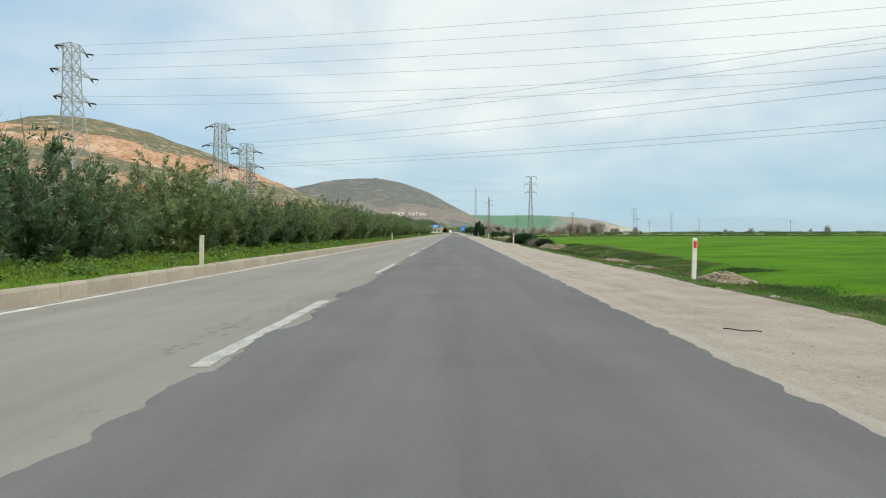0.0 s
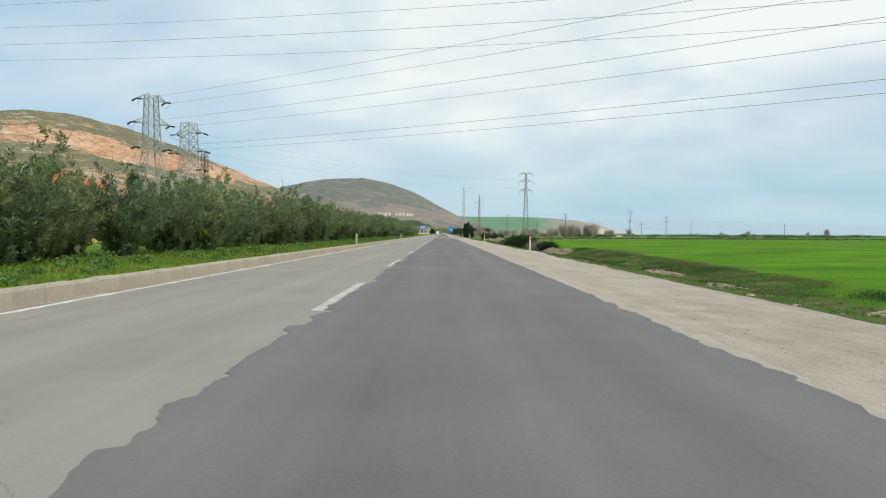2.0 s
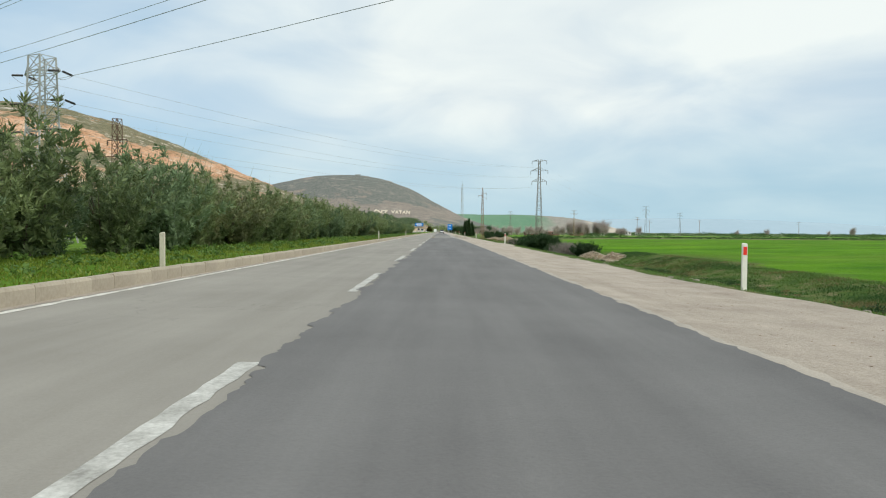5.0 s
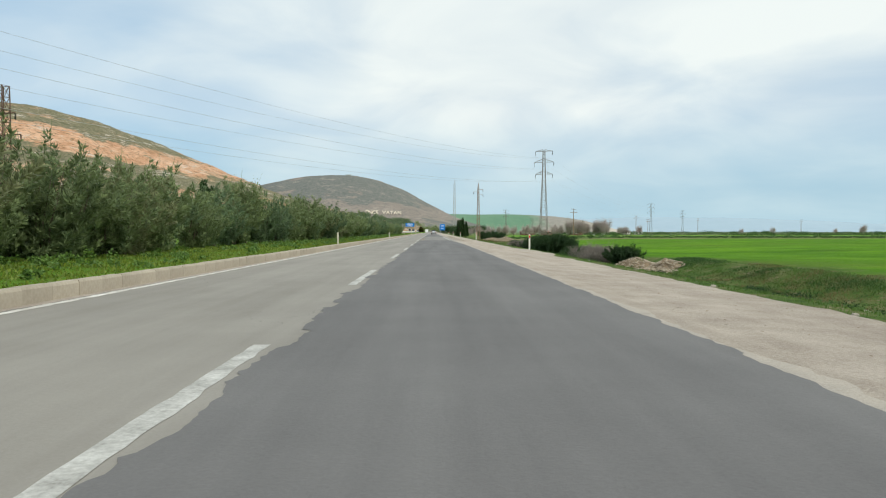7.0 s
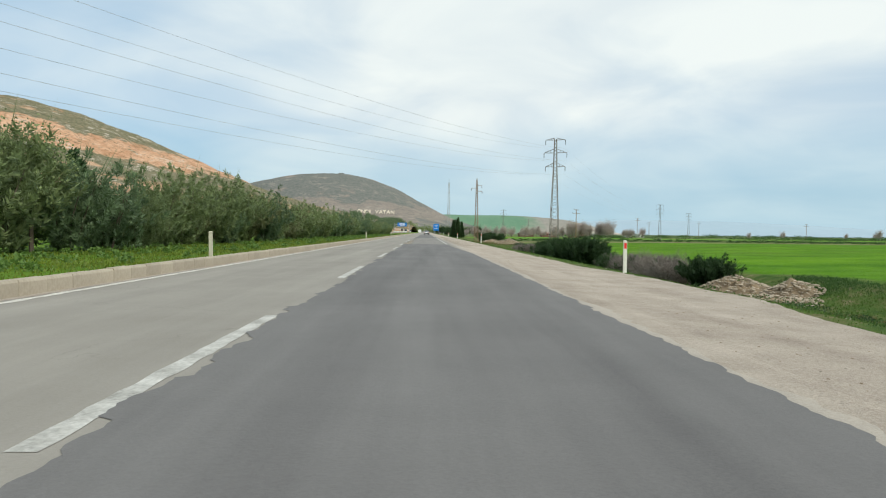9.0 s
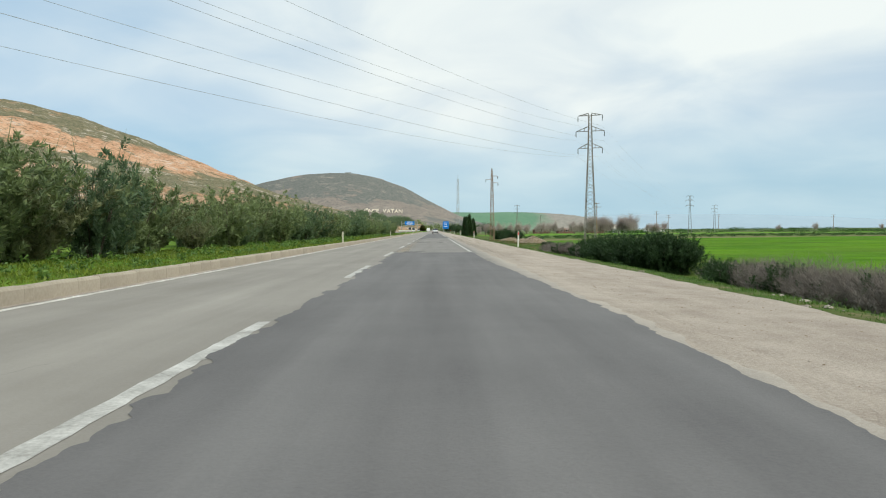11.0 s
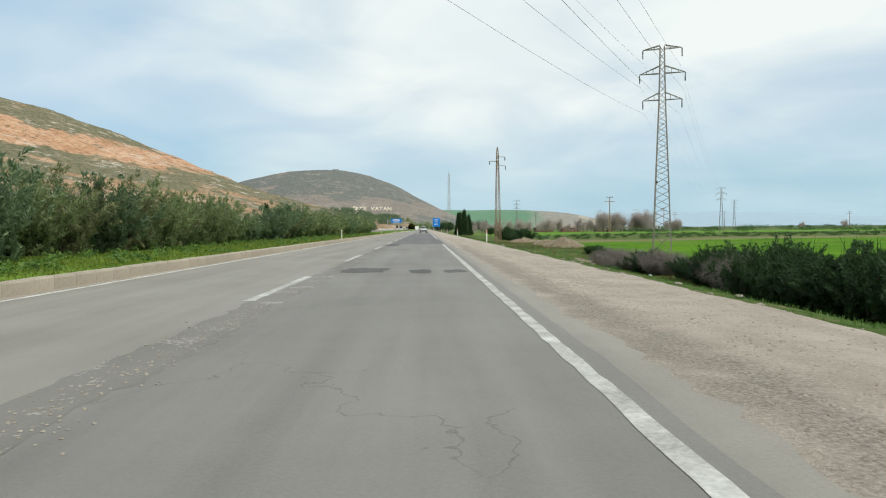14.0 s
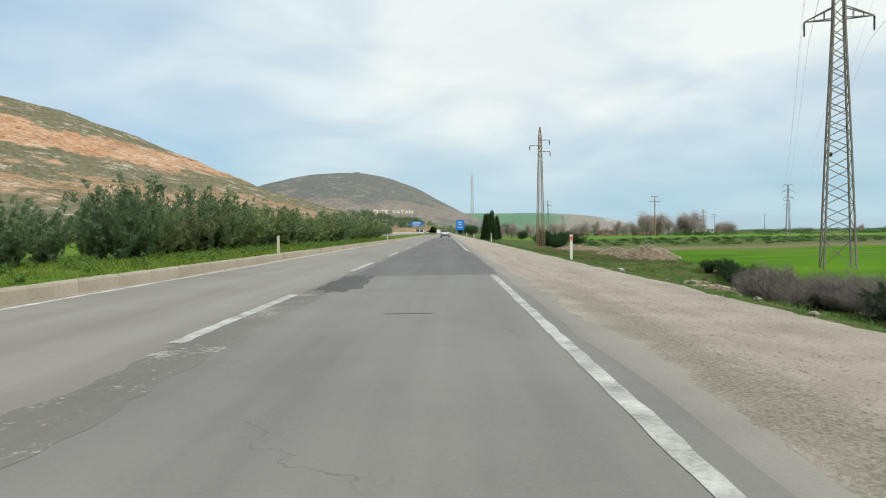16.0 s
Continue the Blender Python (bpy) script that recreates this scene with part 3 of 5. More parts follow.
# ---- markings ----
DASH_ENDS = [-13.8, -1.9, 10.1, 21.8, 33.8, 45.8, 57.9, 69.0, 80.5, 92.3, 105.1, 116.6, 128.7, 140.8, 153.0, 165.0, 176.4, 188.2, 200.8] + [212.8 + 12.0 * k for k in range(20)]
dash_line = thing("lane_line", "broken worn white lane line between the lanes", "road marking", kind="structure")
for end in DASH_ENDS:
    d0, mid, up = end - 5.0, (-2.03 if end < 145 else -2.10), (0.0035 if end < 145 else 0.0062)
    s = Shape()
    n = 26
    for k in range(n + 1):
        y = d0 + 5.0 * k / n
        s.v += [(mid + wob1(y, 11, 4, 0.02) - 0.075, y, up), (mid + wob1(y, 12, 4, 0.03) + 0.075, y, up)]
    s.f = [(2 * k, 2 * k + 1, 2 * k + 3, 2 * k + 2) for k in range(n)]
    part("dash", s, M_PAINT, dash_line)
strip("edge_line_left", lambda y: -5.73 + wob1(y, 13, 3.0, 0.03), lambda y: -5.60 + wob1(y, 14, 4, 0.035), flat(0.004), steps((-30, 260, 0.12), (260, 500, 4)), M_LINE, "worn white edge line along the kerb", "road marking")
strip("edge_line_right", lambda y: 1.355 + wob1(y, 15, 3, 0.018), lambda y: 1.485 + wob1(y, 16, 4, 0.022), flat(0.0068), steps((152.3, 205.5, 0.25)), M_PAINT, "worn white edge line beside the driving lane", "road marking")
strip("edge_line_right", lambda y: 1.355 + wob1(y, 15, 3, 0.018), lambda y: 1.485 + wob1(y, 16, 4, 0.022), flat(0.0068), steps((226, 300, 0.25), (300, 420, 4)), M_PAINT, "worn white edge line beside the further driving lane", "road marking")

# ---- hills ----


def dome(name, mat, label, cx, cy, height, left, right, front, back, power, seed, rug, nx=110, ny=80):
    xs = [cx - 1.6 * left + (1.6 * (left + right)) * k / nx for k in range(nx + 1)]
    ys = [cy - 1.6 * front + (1.6 * (front + back)) * k / ny for k in range(ny + 1)]

    def h(x, y):
        u = (x - cx) / (left if x < cx else right)
        v = (y - cy) / (front if y < cy else back)
        r = math.sqrt(u * u + v * v)
        z = height * math.exp(-(r ** power) * 1.0)
        k = min(1.0, z / 40)
        z += k * rug * (noise.noise((x * 0.008, y * 0.008, seed)) + 0.5 * noise.noise((x * 0.025, y * 0.025, seed)) + 0.3 * noise.noise((x * 0.07, y * 0.07, seed)) + 0.16 * noise.noise((x * 0.17, y * 0.17, seed)))
        return z - 0.06 * height

    sheet(name, xs, ys, h, mat, label, "hill")
    return h


hill_a = dome("hill", M_HILL_A, "scrub-covered hill with bare orange earth bands", -506, 945, 164, 150, 308, 404, 390, 1.76, 3.0, 5, 220, 150)
hill_b = dome("hill", M_HILL_B, "scrub hill in haze-greyed colours with white lettering on its flank", -209, 1770, 143.4, 411, 246, 330, 400, 2.107, 5.0, 3)
dome("hill", M_HILL_C, "low green pasture hill with a bare brown end", 50, 1900, 47, 300, 397, 150, 260, 6.2, 8.0, 2)
dome("far_ridge", M_FAR, "distant ridge on the horizon, painted a faint haze blue", 1400, 4200, 92, 1500, 1700, 300, 300, 2.0, 11.0, 6, 60, 20)


# ---- kerb stones ----
KERB_MESHES = []
for k in range(5):
    rnd = random.Random(40 + k)
    s = Shape()
    c, j = 0.025 + 0.01 * rnd.random(), 0.005
    prof = [(0.0, -0.12), (0.0, 0.225 - c), (-c * 0.7, 0.235), (-0.15, 0.24), (-0.15, -0.12)]
    for y in (j, 0.75 - j):
        s.v += [(px + rnd.uniform(-0.004, 0.004), y, pz + rnd.uniform(-0.005, 0.005)) for px, pz in prof]
    s.f = [(i, (i + 1) % 5, 5 + (i + 1) % 5, 5 + i) for i in range(5)] + [(4, 3, 2, 1, 0), (5, 6, 7, 8, 9)]
    KERB_MESHES.append(s.mesh("kerb_stone", M_KERB))
kerb = thing("kerb", "worn pale concrete kerb along the grass strip", "kerb", kind="structure")
rk = random.Random(7)
rest = Shape()
for k in range(620):
    y = -4 + 0.75 * k
    if k < 300:
        ob = new("kerb_stone", rk.choice(KERB_MESHES))
        ob.matrix_basis = pose(KERB_X + rk.uniform(-0.006, 0.006), y, rk.uniform(-0.006, 0.006), 0, rk.uniform(-0.8, 0.8), rk.uniform(-0.25, 0.25))
        ob.parent = kerb
    else:
        q = rk.uniform(-0.012, 0.012)
        rest.box(KERB_X - 0.15, y + 0.008, -0.1, KERB_X + q, y + 0.742, 0.235 + rk.uniform(-0.012, 0.012))
tagged(part("kerb_run", rest, M_KERB, kerb), kind="stuff")


# ---- leafy growth ----
def leaf_quads(centres, dirs, length, width, rnd, faces=None):
    """Pointed leaves as flat diamonds, at given places and pointing given ways."""
    n = len(centres)
    d = dirs / (np.linalg.norm(dirs, axis=1)[:, None] + 1e-9)
    side = np.cross(d, rnd.normal(size=(n, 3)) if faces is None else faces)
    side /= np.linalg.norm(side, axis=1)[:, None] + 1e-9
    ln = length * rnd.uniform(0.6, 1.3, (n, 1))
    wd = width * rnd.uniform(0.7, 1.3, (n, 1))
    v = np.stack([centres, centres + d * ln * 0.45 + side * wd, centres + d * ln, centres + d * ln * 0.45 - side * wd], axis=1).reshape(-1, 3)
    f = np.arange(4 * n).reshape(-1, 4)
    return v, f


def numpy_mesh(name, v, f, mat):
    me = bpy.data.meshes.new(name)
    me.from_pydata(v.tolist(), [], f.tolist())
    me.materials.append(mat)
    me.update()
    return me


def oleander_crown(seed, sprays, tufts, per, height, spread, length, width, mat):
    """Branches fanning up and out from the base, each with leafy tufts, and hollows between them."""
    rnd = np.random.default_rng(seed)
    cs, ds, ns, twig_c, twig_d = [], [], [], [], []
    for k in range(sprays):
        a = 2 * math.pi * (k + rnd.uniform(-0.4, 0.4)) / sprays * 2.0
        lean = spread * rnd.uniform(0.1, 1.0) ** 0.6
        top = height * (1.0 - 0.48 * (lean / spread) ** 2) * rnd.uniform(0.76, 1.02)
        out = np.array([math.cos(a), math.sin(a), 0.0])
        spots = [out * lean * q ** 1.25 + np.array([0, 0, top * q]) for q in (0.06, 0.3, 0.54, 0.78, 1.0)]
        twig_c += spots[:4]
        twig_d += [q - p for p, q in zip(spots, spots[1:])]
        for j in range(tufts):
            s = 0.12 + 0.88 * (j + rnd.uniform(0, 1)) / tufts
            c = out * lean * s ** 1.25 + np.array([0, 0, top * s])
            c = c + rnd.normal(size=3) * np.array([0.17, 0.17, 0.08]) * spread * (0.42 + 0.4 * (1 - s))
            way = out * (0.55 * lean / spread + 0.15) + np.array([0, 0, 0.85]) + rnd.normal(size=3) * 0.38
            way /= np.linalg.norm(way)
            n = int(per * rnd.uniform(0.6, 1.3))
            along = rnd.uniform(-0.34, 0.06, (n, 1))
            ring = np.cross(way, rnd.normal(size=(n, 3)))
            ring /= np.linalg.norm(ring, axis=1)[:, None]
            cs.append(c + way * along + ring * 0.02)
            ds.append(way * (0.55 + 1.1 * (along + 0.34)) + ring * 0.85)
            ns.append(way * 0.8 - ring * 0.45 + rnd.normal(size=(n, 3)) * 0.28)
    c = np.vstack(cs)
    c[:, 2] = np.maximum(c[:, 2], 0.04 + 0.14 * rnd.uniform(0, 1, len(c)))
    v, f = leaf_quads(c, np.vstack(ds), length, width, rnd, np.vstack(ns))
    # the twigs that carry the tufts
    tv, tf = leaf_quads(np.array(twig_c), np.array(twig_d), height * 0.32, 0.009, rnd)
    return numpy_mesh("crown", np.vstack([v, tv]), np.vstack([f, tf + len(v)]), mat)


def stems(seed, n, height, spread, r):
    s = Shape()
    rnd = random.Random(seed)
    for k in range(n):
        a = rnd.uniform(0, 6.28)
        p = Vector((0.12 * math.cos(a), 0.12 * math.sin(a), -0.05))
        q = Vector((spread * 0.35 * math.cos(a), spread * 0.35 * math.sin(a), height * 0.3))
        e = Vector((spread * 0.6 * math.cos(a + 0.4), spread * 0.6 * math.sin(a + 0.4), height * rnd.uniform(0.55, 0.75)))
        s.beam(p, q, r, 5, r * 0.7)
        s.beam(q, e, r * 0.7, 5, r * 0.25)
    return s.mesh("trunk", M_BARK)


def shrub(name, crown, trunk, label, category, group=""):
    e = thing(name, label, category, group=group)
    part("trunk", trunk, None, e, "grey-brown forked stems")
    part("crown", crown, None, e)
    return e


# height of the hedge row along the road
ROW = ((0, 3.4), (16, 3.4), (22, 3.4), (26, 3.3), (31, 3.0), (35, 2.95), (39, 3.3), (44, 3.5), (55, 3.3), (62, 2.9), (67, 3.7), (72, 4.1), (79, 3.6), (88, 3.6), (94, 3.0), (99, 3.6), (109, 3.0), (114, 3.3),
       (118, 3.9), (123, 2.8), (128, 3.3), (136, 4.1), (143, 3.6), (155, 3.1), (162, 3.5), (168, 3.75), (174, 3.8), (178, 3.3), (184, 2.9), (190, 3.0), (197, 2.5), (201, 2.7), (207, 2.7), (213, 2.8), (220, 2.95), (228, 2.9), (241, 2.9), (260, 3.0), (285, 3.2), (300, 3.4), (340, 3.4))


def hedge_height(y):
    for (y0, a), (y1, b) in zip(ROW, ROW[1:]):
        if y < y1:
            return a + (b - a) * (y - y0) / (y1 - y0) + 0.25 * noise.noise((y * 0.4, 5.0, 0))
    return 2.3


def hedge_x(y):
    """The row stands back from the kerb, more so in one stretch."""
    return -11.35 + 0.6 * noise.noise((y * 0.09, 8.0, 0)) - 1.0 * smooth01(102, 106, y) * (1 - smooth01(117, 121, y))


LEAVES = (M_LEAF, M_LEAF_BLUE, M_LEAF, M_LEAF_BLUE, M_LEAF, M_LEAF_WARM)
HEDGE = [shrub("olive_bush", oleander_crown(100 + k, 30, 9, 44, 3.65, 2.15, 0.165, 0.024, LEAVES[k]), stems(k, 9, 3.3, 1.2, 0.028),
               ("tall grey-green leafy bush in the roadside hedge row", "tall bluish dark green leafy bush in the hedge row", "tall brownish olive leafy bush in the hedge row")[(0, 1, 0, 1, 0, 2)[k]], "bush", "hedge along the grass strip") for k in range(6)]
FAR_HEDGE = [shrub("olive_bush", oleander_crown(140 + k, 26, 8, 22, 3.65, 2.1, 0.24, 0.046, LEAVES[k]), stems(20 + k, 5, 3.3, 1.3, 0.04),
                   "tall grey-green leafy bush in the roadside hedge row", "bush", "hedge along the grass strip") for k in range(3)]
rh, rv = random.Random(3), random.Random(77)


def plant(source, x, y, scale, z=None):
    m = pose(x, y, (gz(x, y) if z is None else z) - 0.03, 0, 0, rh.uniform(0, 360))
    ob = copy_thing(source, m)
    ob.scale = (scale * rh.uniform(0.9, 1.12), scale * rh.uniform(0.9, 1.12), scale)
    return ob


used = set()


def plant_first(source, x, y, scale, z=None):
    """Uses the original once, and copies after that."""
    if source.name in used:
        return plant(source, x, y, scale, z)
    used.add(source.name)
    source.matrix_basis = pose(x, y, (gz(x, y) if z is None else z) - 0.03, 0, 0, rh.uniform(0, 360))
    source.scale = (scale, scale, scale)
    return source


y = 9.5
while y < 230:
    plant_first(rh.choice(HEDGE), hedge_x(y) + rh.uniform(-0.9, 0.8), y, hedge_height(y) / 3.65 * rh.uniform(0.84, 1.16) * (0.68 if rv.random() < 0.17 else 1.04))
    y += rh.uniform(1.35, 2.1)
while y < 305:
    plant_first(rh.choice(FAR_HEDGE), hedge_x(y) + rh.uniform(-0.5, 0.5), y, hedge_height(y) / 3.65 * rh.uniform(0.8, 1.15))
    y += rh.uniform(1.8, 2.6)
y = 8.0
while y < 300:
    plant_first(rh.choice(FAR_HEDGE), hedge_x(y) - 2.6 + rh.uniform(-0.6, 0.6), y, hedge_height(y) / 3.65 * rh.uniform(0.5, 0.92))
    y += rh.uniform(2.6, 4.2)


# ---- lattice towers ----
def lattice(shape, levels, leg, brace, single=False):
    """Four legs through (z, half width) levels, each face braced with crosses or with one diagonal."""
    for i, ((z0, a), (z1, b)) in enumerate(zip(levels, levels[1:])):
        c0 = [(-a, -a, z0), (a, -a, z0), (a, a, z0), (-a, a, z0)]
        c1 = [(-b, -b, z1), (b, -b, z1), (b, b, z1), (-b, b, z1)]
        for k in range(4):
            shape.beam(c0[k], c1[k], leg)
            n = (k + 1) % 4
            if not single or (i + k) % 2:
                shape.beam(c0[k], c1[n], brace)
            if not single or not (i + k) % 2:
                shape.beam(c0[n], c1[k], brace)
            if not single or i == 0:
                shape.beam(c1[k], c1[n], brace)


def levels_between(stretches):
    out = [stretches[0][:2]]
    for (z0, a, _), (z1, b, n) in zip(stretches, stretches[1:]):
        out += [(z0 + (z1 - z0) * k / n, a + (b - a) * k / n) for k in range(1, n + 1)]
    return out


def insulator(parent, p, q, discs=9, r=0.13):
    s = Shape()
    p, q = Vector(p), Vector(q)
    s.beam(p, q, 0.03, 6)
    for k in range(discs):
        c = p + (q - p) * (k + 1) / (discs + 1)
        d = (q - p).normalized() * 0.035
        s.beam(c - d, c + d, r, 8, r * 0.55)
    part("insulator", s, M_INSUL, parent, "dark glazed insulator string")


def crossarm(parent, z, inner, reach, rise, side, mat, thick=0.04):
    s = Shape()
    for y in (-inner, inner):
        s.beam((side * inner, y, z), (side * reach, 0, z), thick)
        s.beam((side * inner * 0.9, y * 0.9, z + rise), (side * reach, 0, z), thick)
        for k in (0.33, 0.66):
            x = side * (inner + (reach - inner) * k)
            s.beam((x, y * (1 - k), z), (x, y * (1 - k), z + rise * (1 - k)), thick * 0.6)
    for k in (0.33, 0.66):
        x = side * (inner + (reach - inner) * k)
        s.beam((x, -inner * (1 - k), z), (x, inner * (1 - k), z), thick * 0.6)
    part("crossarm", s, mat, parent)


def strain_pylon(x, y, turn, stretches, arms, label, bend=0.0):
    """A stout angle tower: strings lie in line with the cables."""
    e = thing("power_pylon", label, "pylon", (x, y, gz(x, y) - 0.2), turn, "lattice power pylons")
    s = Shape()
    lattice(s, levels_between(stretches), 0.075, 0.035)
    part("lattice_body", s, M_STEEL, e)
    for z, reach, half in arms:
        for side in (-1, 1):
            crossarm(e, z, half, reach, 0.7, side, M_STEEL, 0.045)
            for fb in (-1, 1):
                a = radians(bend) if fb < 0 else 0.0
                insulator(e, (side * reach, fb * 0.12, z - 0.04), (side * reach - 1.1 * math.sin(a), fb * 1.1 * math.cos(a), z - 0.22), 9, 0.10)
            j = Shape()
            a = radians(bend)
            ends = (Vector((side * reach - 1.1 * math.sin(a), -1.1 * math.cos(a), 0)), Vector((side * reach, 1.1, 0)))
            j.tube([ends[1].lerp(ends[0], k / 10) + Vector((0, 0, z - 0.22 - 0.5 * math.sin(math.pi * k / 10))) for k in range(11)], 0.012)
            part("jumper", j, M_DARK, e, "slack dark jumper wire")
    return e


P1 = (-45.0, 82.0)
P2 = (-34.2, 101.7)
P3 = (-32.8, 109.9)
PR = (24.7, 233.4)
T1, T2, T3 = -107.3, -130.5, -25.5
A1 = [(17.2, 2.5, 0.75), (20.2, 2.9, 0.68), (23.0, 2.2, 0.6)]
A2 = [(11.2, 1.9, 0.75), (14.0, 2.3, 0.65), (16.7, 1.8, 0.58)]
A3 = [(9.4, 2.2, 0.8), (11.7, 2.5, 0.75), (14.0, 2.2, 0.72)]
strain_pylon(*P1, T1, [(0, 2.4, 0), (12.5, 1.1, 4), (16.8, 0.75, 3), (23.6, 0.6, 5)], A1, "grey lattice power pylon with dark insulator strings, behind the hedge", 55)
strain_pylon(*P2, T2, [(0, 1.9, 0), (10.6, 0.8, 5), (17.2, 0.55, 6)], A2, "stout grey lattice power pylon with dark insulator strings")
strain_pylon(*P3, T3, [(0, 1.8, 0), (9.4, 0.85, 5), (15.3, 0.7, 5)], A3, "short flat-topped lattice power pylon behind the hedge")


def suspension_pylon(x, y, turn, k, label, detail=True):
    e = thing("power_pylon", label, "pylon", (x, y, gz(x, y) - 0.1), turn, "lattice power pylons")
    s = Shape()
    lattice(s, levels_between([(0, 0.86 * k, 0), (1.7 * k, 0.80 * k, 1), (7.5 * k, 0.60 * k, 8 if detail else 4), (14.5 * k, 0.32 * k, 13 if detail else 5), (20.2 * k, 0.2 * k, 9 if detail else 4)]), 0.062 * k, 0.03 * k, True)
    part("lattice_body", s, M_STEEL_OLD, e)
    for z, reach in ((15.0, 1.85), (17.6, 2.15), (20.0, 1.85)):
        for side in (-1, 1):
            crossarm(e, z * k, 0.24 * k, reach * k, 0.75 * k if z < 19 else 0.35 * k, side, M_STEEL_OLD, 0.04 * k)
            insulator(e, (side * reach * k, 0, z * k), (side * reach * k, 0, (z - 0.9) * k), 7, 0.08 * k)
    if detail:
        b = Shape()
        b.box(-0.62, -0.66, 7.0, -0.42, -0.5, 7.25)
        part("box", b, M_DARK, e, "small dark box fixed to the lattice")
    return e


suspension_pylon(*PR, -20, 1.035, "slim grey lattice power pylon standing in the field")
suspension_pylon(99.4, 394.6, -15, 0.745, "slim grey lattice power pylon far across the field", False)
suspension_pylon(156.3, 512.9, -15, 0.76, "slim grey lattice power pylon far across the field", False)


def cable(a, b, sag, r=0.014, n=24):
    s = Shape()
    a, b = Vector(a), Vector(b)
    pts = [a.lerp(b, k / n) - Vector((0, 0, sag * 4 * (k / n) * (1 - k / n))) for k in range(n + 1)]
    s.tube(pts, r)
    tagged(new("power_cable", s.mesh("power_cable", M_CABLE)), "thin grey overhead power cable between pylons", "cable", "overhead power cables")


def tip(p, turn, reach, side, z, fb):
    a = radians(turn)
    lx, ly = side * reach, fb * 1.1
    return (p[0] + lx * math.cos(a) - ly * math.sin(a), p[1] + lx * math.sin(a) + ly * math.cos(a), gz(*p) - 0.2 + z - 0.22)


N1, N2 = (98.0, 37.5), (88.0, -1.5)
strain_pylon(*N1, T1, [(0, 2.4, 0), (12.5, 1.1, 4), (16.8, 0.75, 3), (23.6, 0.6, 5)], A1, "grey lattice power pylon standing across the field")
strain_pylon(*N2, T2, [(0, 1.9, 0), (10.6, 0.8, 5), (17.2, 0.55, 6)], A2, "stout grey lattice power pylon standing across the field")
for z, reach, _ in A1:
    for side in (-1, 1):
        cable(tip(P1, T1, reach, side, z, 1), tip(N1, T1, reach, side, z, -1), 2.0)
for z, reach, _ in A2:
    for side in (-1, 1):
        cable(tip(P2, T2, reach, side, z, 1), tip(N2, T2, reach, side, z, -1), 1.6)
for (z, reach, _), (zr, rr) in zip(A3, ((15.0, 1.85), (17.6, 2.15), (20.0, 1.85))):
    for side in (-1, 1):
        cable(tip(P3, T3, reach, side, z, 1), (PR[0] + side * rr, PR[1], gz(*PR) + zr - 1.0), 1.9, 0.010)
F1 = (99.4, 394.6)
for zr, rr in ((15.0, 1.85), (17.6, 2.15), (20.0, 1.85)):
    for side in (-1, 1):
        cable((PR[0] + side * rr, PR[1], gz(*PR) + zr - 1.0), (F1[0] + side * rr * 0.72, F1[1], gz(*F1) + (zr - 0.9) * 0.72), 3.0, 0.006)


# ---- poles ----
def lattice_pole(x, y, turn, height, base, top, arms, mat, label, panels=14, drop=0.7, tip_w=0.25, leg=0.042):
    e = thing("lattice_pole", label, "pole", (x, y, gz(x, y) - 0.1), turn)
    s = Shape()
    lattice(s, levels_between([(0, base, 0), (height * 0.93, top, panels), (height, top * tip_w, 1)]), leg, leg * 0.5)
    part("lattice_body", s, mat, e)
    for z, x0, x1 in arms:
        b = Shape()
        b.beam((x0, 0, z), (x1, 0, z), 0.06)
        b.beam((0, 0, z - 0.05), (x1 if abs(x1) > abs(x0) else x0, 0, z), 0.03)
        part("crossarm", b, mat, e)
        for xx in (x0, x1):
            if abs(xx) > 0.6:
                insulator(e, (xx, 0, z), (xx, 0, z - drop), 5, 0.11)
    return e


lattice_pole(13.5, 288.5, 12, 17.2, 0.48, 0.17, ((14.6, -1.5, 0.2), (15.4, -0.2, 1.4), (13.8, -0.2, 1.5)), M_RUST, "rusty lattice power pole with three crossarms by the verge")
lattice_pole(-42.3, 143.8, -20, 15.6, 0.5, 0.42, ((12.9, -1.6, 1.6), (10.8, -2.3, 2.3)), M_RUST_DARK, "dark brown lattice power pole behind the hedge", 12, 0.7, 0.95, 0.06)

arm_pole = thing("utility_pole", "slim grey power pole with one dark crossarm behind the hedge", "pole", (-30.9, 99.4, gz(-30.9, 99.4) - 0.1), -8)
s = Shape()
s.beam((0, 0, 0), (0, 0, 7.9), 0.11, 8, 0.08)
part("post", s, M_STEEL, arm_pole)
s = Shape()
s.beam((-1.4, 0, 7.35), (0.5, 0, 7.6), 0.06)
part("crossarm", s, M_DARK, arm_pole)
for q in (-1.3, -0.1, 0.4):
    insulator(arm_pole, (q, 0, 7.52 + 0.13 * q), (q, 0, 7.9 + 0.13 * q), 3, 0.07)


def small_pole(x, y, h, label="grey concrete power pole with two crossarms"):
    e = thing("utility_pole", label, "pole", (x, y, gz(x, y) - 0.1), rh.uniform(-20, 20), "utility poles in the fields")
    s = Shape()
    s.beam((0, 0, 0), (0, 0, h), 0.24, 6, 0.14)
    part("post", s, M_RUST, e)
    for z, r in ((h - 0.25, 1.2), (h - 1.9, 1.9)):
        b = Shape()
        b.beam((-r, 0, z), (r, 0, z), 0.12)
        part("crossarm", b, M_RUST, e)
        for xx in (-r, r):
            insulator(e, (xx, 0, z), (xx, 0, z + 0.35), 3, 0.1)


